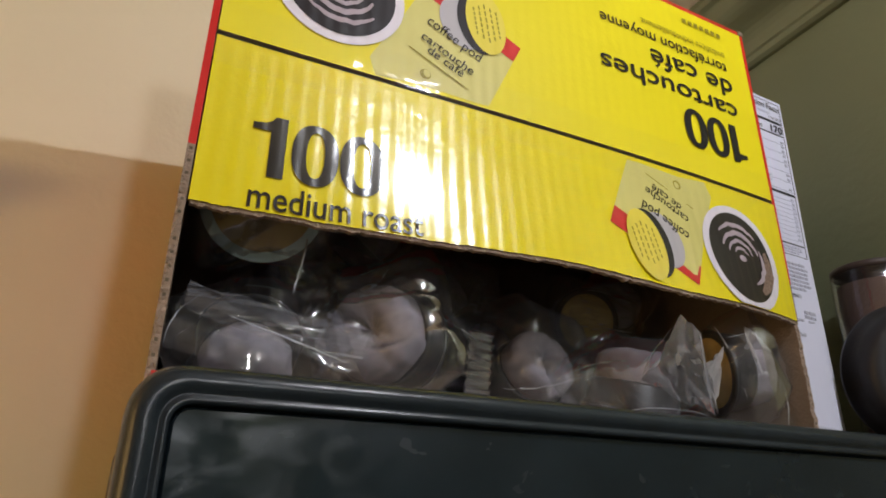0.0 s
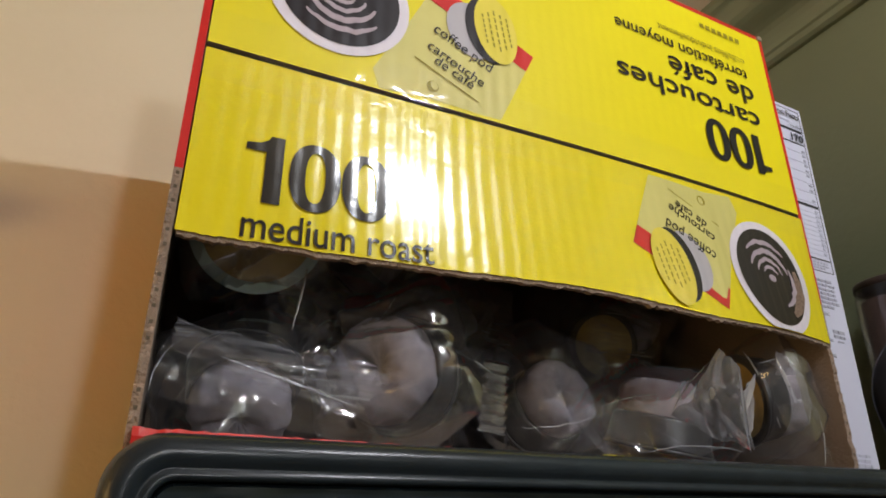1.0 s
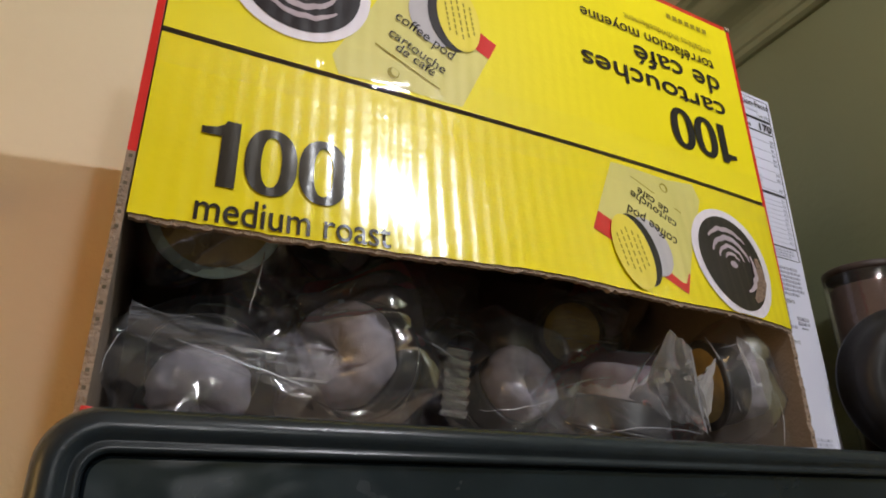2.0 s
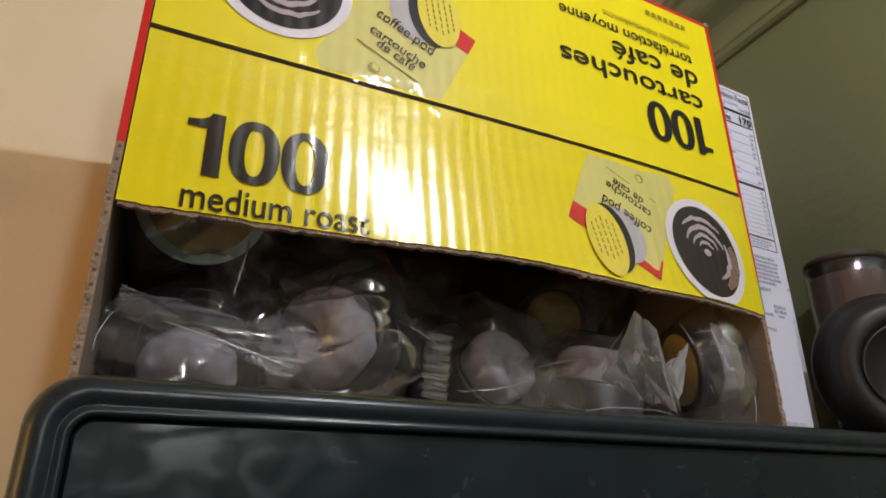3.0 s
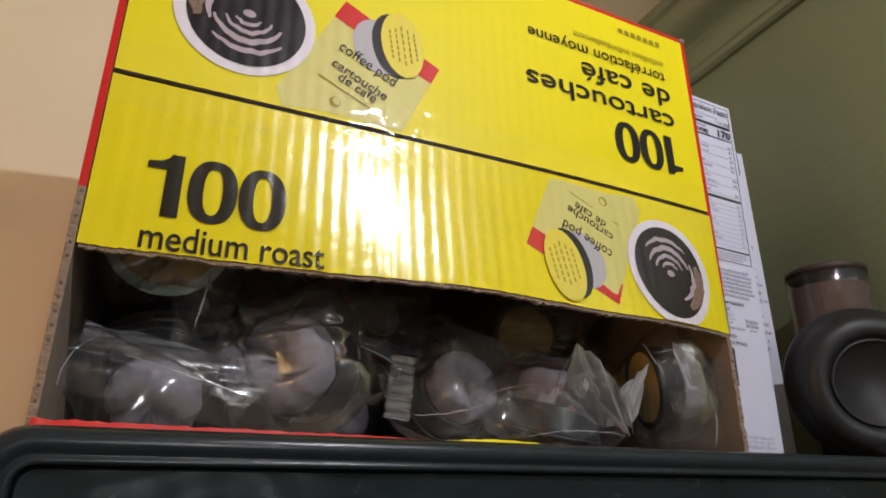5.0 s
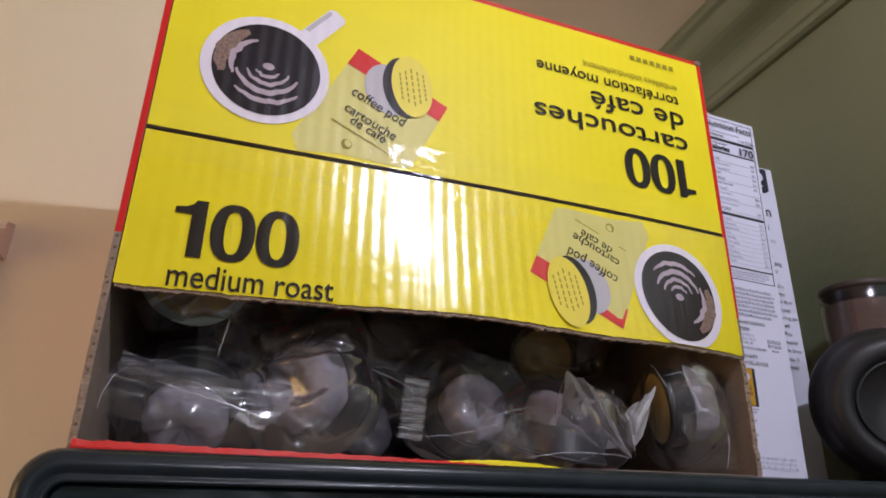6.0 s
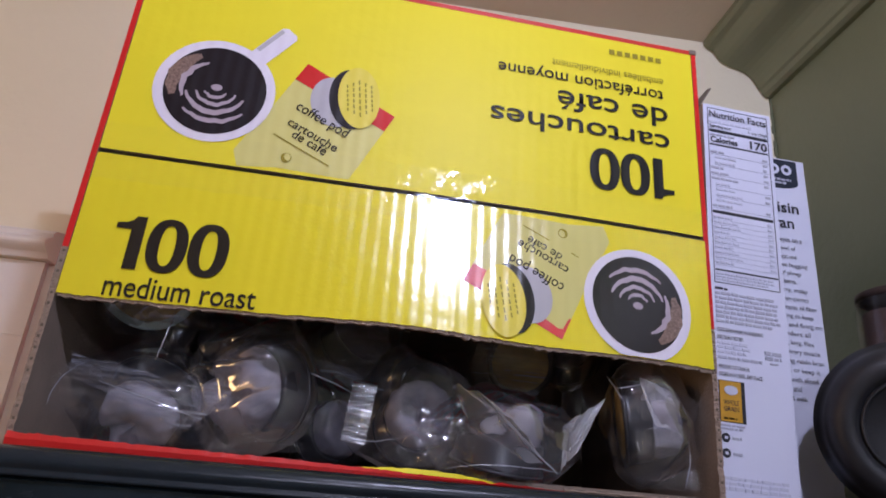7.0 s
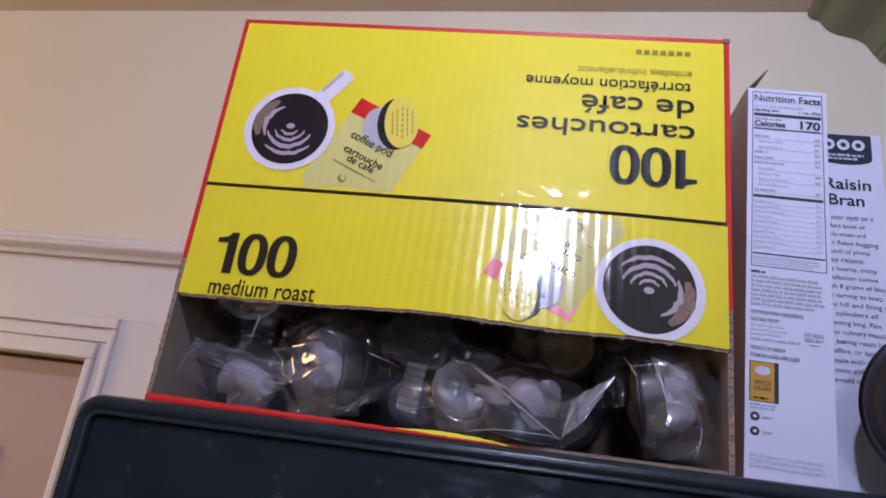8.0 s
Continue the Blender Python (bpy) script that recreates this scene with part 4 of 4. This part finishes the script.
def bars(parent, x0, x1, z0, z1, rows, mat, seed, fill=0.62, words=True, name="print_bar"):
    """Rows of unreadable small print."""
    rng = random.Random(seed)
    bm = bmesh.new()
    step = (z1 - z0) / rows
    for i in range(rows):
        z = z1 - step * (i + 1) + step * (1 - fill) / 2
        x, end = x0, x1 - (0.25 * (x1 - x0) * rng.random() if i == rows - 1 else 0.06 * (x1 - x0) * rng.random())
        while x < end:
            w = min(end - x, 0.002 + 0.005 * rng.random()) if words else end - x
            if w > 0.0006:
                box(bm, x, x + w, -0.0006, -0.00005, z, z + step * fill * (0.75 + 0.25 * rng.random()))
            x += w + 0.0011
    return part(name, bm, mat, parent, "rows of fine print")


c1 = cereal("cereal_box", 0.4175, 0.0600, 0.185, 0.3085, 0.033, 1.7, "white cereal box with nutrition panel, standing beside the pod carton")
# nutrition panel: outline, heading, rules and rows
L, R_, ZT, ZB = 0.0035, 0.0565, 0.3050, 0.1545
for a, b, c, d in ((L, R_, ZT - 0.0005, ZT), (L, R_, ZB, ZB + 0.0005), (L, L + 0.0005, ZB, ZT), (R_ - 0.0005, R_, ZB, ZT)):
    strip(c1, a, b, c, d, CARTON_INK, "panel_rule")
side_letter("Nutrition Facts", c1, L + 0.0015, 0.2962, 0.0500, 0.0060, CARTON_INK, 0.010)
bars(c1, L + 0.0015, R_ - 0.003, 0.2905, 0.2940, 1, CARTON_PALE, 2)
side_letter("Serving size", c1, L + 0.0015, 0.2868, 0.0185, 0.0026, CARTON_INK, 0.02)
side_letter("1 cup (59g)", c1, R_ - 0.0175, 0.2868, 0.0160, 0.0026, CARTON_INK, 0.01)
strip(c1, L + 0.0012, R_ - 0.0012, 0.2826, 0.2852, CARTON_INK, "panel_rule")
bars(c1, L + 0.0015, L + 0.024, 0.2790, 0.2815, 1, CARTON_GREY, 3)
side_letter("Calories", c1, L + 0.0015, 0.2732, 0.0235, 0.0050, CARTON_INK, 0.025)
side_letter("170", c1, R_ - 0.0170, 0.2730, 0.0150, 0.0072, CARTON_INK, 0.03)
strip(c1, L + 0.0012, R_ - 0.0012, 0.2705, 0.2717, CARTON_INK, "panel_rule")
z = 0.2660
for i in range(11):
    dark = i in (0, 3, 4, 5, 10)
    ind = 0.0 if dark else 0.0035
    bars(c1, L + 0.0015 + ind, L + 0.016 + ind + (0.010 if i in (5, 9) else 0.004 * (i % 3)), z - 0.0030, z, 1, CARTON_GREY if dark else CARTON_PALE, 20 + i)
    if i not in (6, 9):
        bars(c1, R_ - 0.0065, R_ - 0.0022, z - 0.0030, z, 1, CARTON_GREY, 60 + i)
    if i % 2 == 0:
        strip(c1, L + 0.0015 + ind, R_ - 0.0015, z - 0.0038, z - 0.0036, CARTON_GREY, "panel_rule")
    z -= 0.0047
strip(c1, L + 0.0012, R_ - 0.0012, 0.2108, 0.2132, CARTON_INK, "panel_rule")
z = 0.2090
for i in range(10):
    bars(c1, L + 0.0015, L + 0.018 + 0.004 * (i % 3), z - 0.0026, z, 1, CARTON_PALE, 90 + i)
    bars(c1, R_ - 0.0065, R_ - 0.0022, z - 0.0026, z, 1, CARTON_PALE, 120 + i)
    strip(c1, L + 0.0015, R_ - 0.0015, z - 0.0034, z - 0.0032, CARTON_PALE, "panel_rule")
    z -= 0.0041
strip(c1, L + 0.0012, R_ - 0.0012, 0.1642, 0.1654, CARTON_INK, "panel_rule")
bars(c1, L + 0.0015, R_ - 0.003, 0.1562, 0.1632, 3, CARTON_PALE, 150)
bars(c1, L, L + 0.012, 0.1488, 0.1516, 1, CARTON_INK, 151)
bars(c1, L, R_ - 0.002, 0.1240, 0.1485, 7, CARTON_GREY, 152)
side_letter("CONTAINS WHEAT INGREDIENTS.", c1, L, 0.1180, 0.0360, 0.0026, CARTON_INK, 0.01)
side_letter("DISTRIBUTED BY:", c1, L, 0.1125, 0.0200, 0.0026, CARTON_INK, 0.01)
bars(c1, L, L + 0.026, 0.1018, 0.1115, 3, CARTON_PALE, 153)
bars(c1, L, L + 0.036, 0.0978, 0.1010, 1, CARTON_GREY, 154)
side_letter("PRODUCT OF CANADA", c1, L, 0.0915, 0.0235, 0.0026, CARTON_INK, 0.01)
side_letter("STORE IN A COOL, DRY PLACE", c1, L, 0.0862, 0.0330, 0.0026, CARTON_INK, 0.01)
bars(c1, R_ - 0.0165, R_ - 0.002, 0.1015, 0.1085, 2, CARTON_GREY, 155, fill=0.75)
bars(c1, R_ - 0.0130, R_ - 0.005, 0.0985, 0.1005, 1, CARTON_GREY, 156)
# gold stamp with a toothed edge
strip(c1, L - 0.0006, L + 0.0190, 0.0548, 0.0832, CARTON_INK, "stamp_edge")
strip(c1, L, L + 0.0160, 0.0553, 0.0827, CARTON_GOLD, "stamp", 2)
part("stamp_picture", lathe([(0.0, 0.0), (0.0052, 0.0), (0.0052, 0.0002), (0.0, 0.0002)], 20), CARTON_PALE, c1).matrix_basis = pose(L + 0.008, -0.0011, 0.0765, 90, 0, 0) @ Matrix.Diagonal((1, 0.62, 1, 1))
side_letter("WHOLE", c1, L + 0.0024, 0.0665, 0.0112, 0.0034, CARTON_INK, 0.01)
side_letter("GRAIN", c1, L + 0.0024, 0.0622, 0.0112, 0.0034, CARTON_INK, 0.01)
bars(c1, L + 0.002, L + 0.014, 0.0560, 0.0590, 1, CARTON_INK, 157)
bars(c1, L, L + 0.019, 0.0495, 0.0538, 2, CARTON_GREY, 158)
for zc, sd in ((0.0445, 1), (0.0345, 2)):
    part("round_mark", lathe([(0.0, 0.0), (0.0031, 0.0), (0.0031, 0.0003), (0.0, 0.0003)], 24), CARTON_INK, c1, "round black printed mark").matrix_basis = pose(L + 0.0032, -0.0001, zc, 90, 0, 0)
    bars(c1, L + 0.008, L + 0.0155, zc - 0.0016, zc + 0.0016, 1, CARTON_GREY, 160 + sd)
    strip(c1, L + 0.0022, L + 0.0042, zc - 0.0009, zc + 0.0009, CARTON, "mark_sign", 3)
bars(c1, L, R_ - 0.004, 0.0105, 0.0205, 3, CARTON_PALE, 163)
# open top flap leaning up
bm = bmesh.new()
pts = [(0.0005, 0.003, 0.3083), (0.0005, 0.120, 0.3083), (0.0270, 0.034, 0.3500), (0.0240, 0.024, 0.3440)]
front = [bm.verts.new(p) for p in pts]
back = [bm.verts.new((p[0] - 0.0007, p[1] + 0.0003, p[2] + 0.0004)) for p in pts]
bm.faces.new(front)
bm.faces.new(back[::-1])
for i in range(4):
    bm.faces.new((front[i], front[(i + 1) % 4], back[(i + 1) % 4], back[i]))
part("top_flap", bm, CARTON_INNER, c1, "raised grey cardboard flap")

c2 = cereal("cereal_box", 0.4865, 0.0575, 0.165, 0.294, 0.072, 0.3, "white raisin bran cereal box half hidden beside another box")
# dark shield with plain pale bars for the maker's mark
bm = bmesh.new()
pts = [(0.006, 0.2925), (0.0495, 0.2925), (0.0495, 0.2700)] + [(0.0278 + 0.0217 * math.cos(a), 0.2700 - 0.0055 * math.sin(a)) for a in [math.pi * i / 12 for i in range(1, 12)]] + [(0.006, 0.2700)]
f0 = [bm.verts.new((x, -0.0004, z)) for x, z in pts]
f1 = [bm.verts.new((x, -0.00005, z)) for x, z in pts]
bm.faces.new(f0)
for i in range(len(pts)):
    bm.faces.new((f0[i], f0[(i + 1) % len(pts)], f1[(i + 1) % len(pts)], f1[i]))
part("shield", bm, CARTON_NAVY, c2, "dark navy printed shield")
for i in range(3):
    part("shield_sign", lathe([(0.0024, 0.0), (0.0050, 0.0), (0.0050, 0.0004), (0.0024, 0.0004), (0.0024, 0.0)], 24), CARTON, c2, "pale plain sign on the shield").matrix_basis = pose(0.0155 + i * 0.0118, -0.0005, 0.2828, 90, 0, 0)
bars(c2, 0.012, 0.044, 0.2680, 0.2745, 2, CARTON_PALE, 171)
for o in list(c2.children):
    if o.name.startswith("print_bar"):
        o.location.y = -0.0006
side_letter("Raisin", c2, 0.0105, 0.2415, 0.0360, 0.0098, CARTON_INK, 0.014)
side_letter("Bran", c2, 0.0130, 0.2270, 0.0275, 0.0098, CARTON_INK, 0.014)
LINES = ["set your eyes on a", "perfect bowl of", "whole wheat and", "bran flakes hugging", "a bunch of plump", "juicy raisins.", "this hearty, malty", "satisfaction comes", "with 8 grams of fiber", "per serving to keep", "you full and firing on", "all cylinders all", "morning long. Flex", "your culinary muscle", "by baking raisin bran", "muffins, or keep it", "simple with sliced", "bananas and", "ice-cold milk"]
z = 0.2140
for line in LINES:
    side_letter(line, c2, 0.0060, z, 0.00222 * len(line), 0.0037, CARTON_TEXT, 0.0)
    z -= 0.00735

# ---- round black bowl on edge, clear jar behind it ----
bowl = thing("black_bowl", "black glossy plastic bowl standing on edge, its ringed base outward", "bowl", at=aim((0.5360, -0.0065, S + 0.0572), (-0.58, -0.80, -0.12)) @ Matrix.Diagonal((0.925, 0.925, 0.95, 1.0)))
part("shell", lathe([(0.0, -0.012), (0.040, -0.012), (0.054, -0.016), (0.0610, -0.016), (0.0625, -0.013), (0.0625, -0.009), (0.0595, -0.006), (0.0570, 0.004), (0.0530, 0.013), (0.0470, 0.017), (0.0400, 0.0165), (0.0370, 0.0150), (0.0355, 0.0110), (0.0, 0.0110)], 72), BOWL, bowl, smooth=True)
part("base_ring", lathe([(0.0350, 0.0108), (0.0345, 0.0130), (0.0325, 0.0134), (0.0318, 0.0112)], 72), BOWL, bowl, smooth=True)

jar = thing("clear_jar", "clear plastic jar of brown powder with dark lid, behind a bowl", "jar", at=pose(0.6085, 0.056, S))
JR = 0.0352
part("jar_wall", lathe([(0.0, 0.001), (JR - 0.004, 0.001), (JR, 0.005), (JR, 0.160), (JR - 0.001, 0.164), (JR - 0.001, 0.168)], 56), JAR, jar, "clear plastic wall", smooth=True).visible_shadow = False
part("powder", lathe([(0.0, 0.004), (JR - 0.006, 0.004), (JR - 0.0045, 0.008), (JR - 0.0045, 0.158), (0.0, 0.159)], 48), COCOA, jar, "brown powder", smooth=True)
part("jar_lid", lathe([(JR - 0.003, 0.1685), (JR - 0.0008, 0.1685), (JR - 0.0008, 0.174), (JR - 0.002, 0.175), (0.0, 0.175)], 56), JAR_LID, jar, "dark brown lid", smooth=True)

# scrap of clear film by the bowl
scrap = thing("film_scrap", "small torn scrap of clear plastic film", "plastic scrap", at=pose(0.512, -0.030, S))
bm = bmesh.new()
bmesh.ops.create_grid(bm, x_segments=14, y_segments=6, size=0.5)
for v in bm.verts:
    x, y = v.co.x * 0.034, v.co.y * 0.012
    v.co = Vector((x, y, 0.0045 + 0.003 * noise.noise((x * 120, y * 160, 1)) + 0.15 * abs(x)))
part("sheet", bm, FILM, scrap)
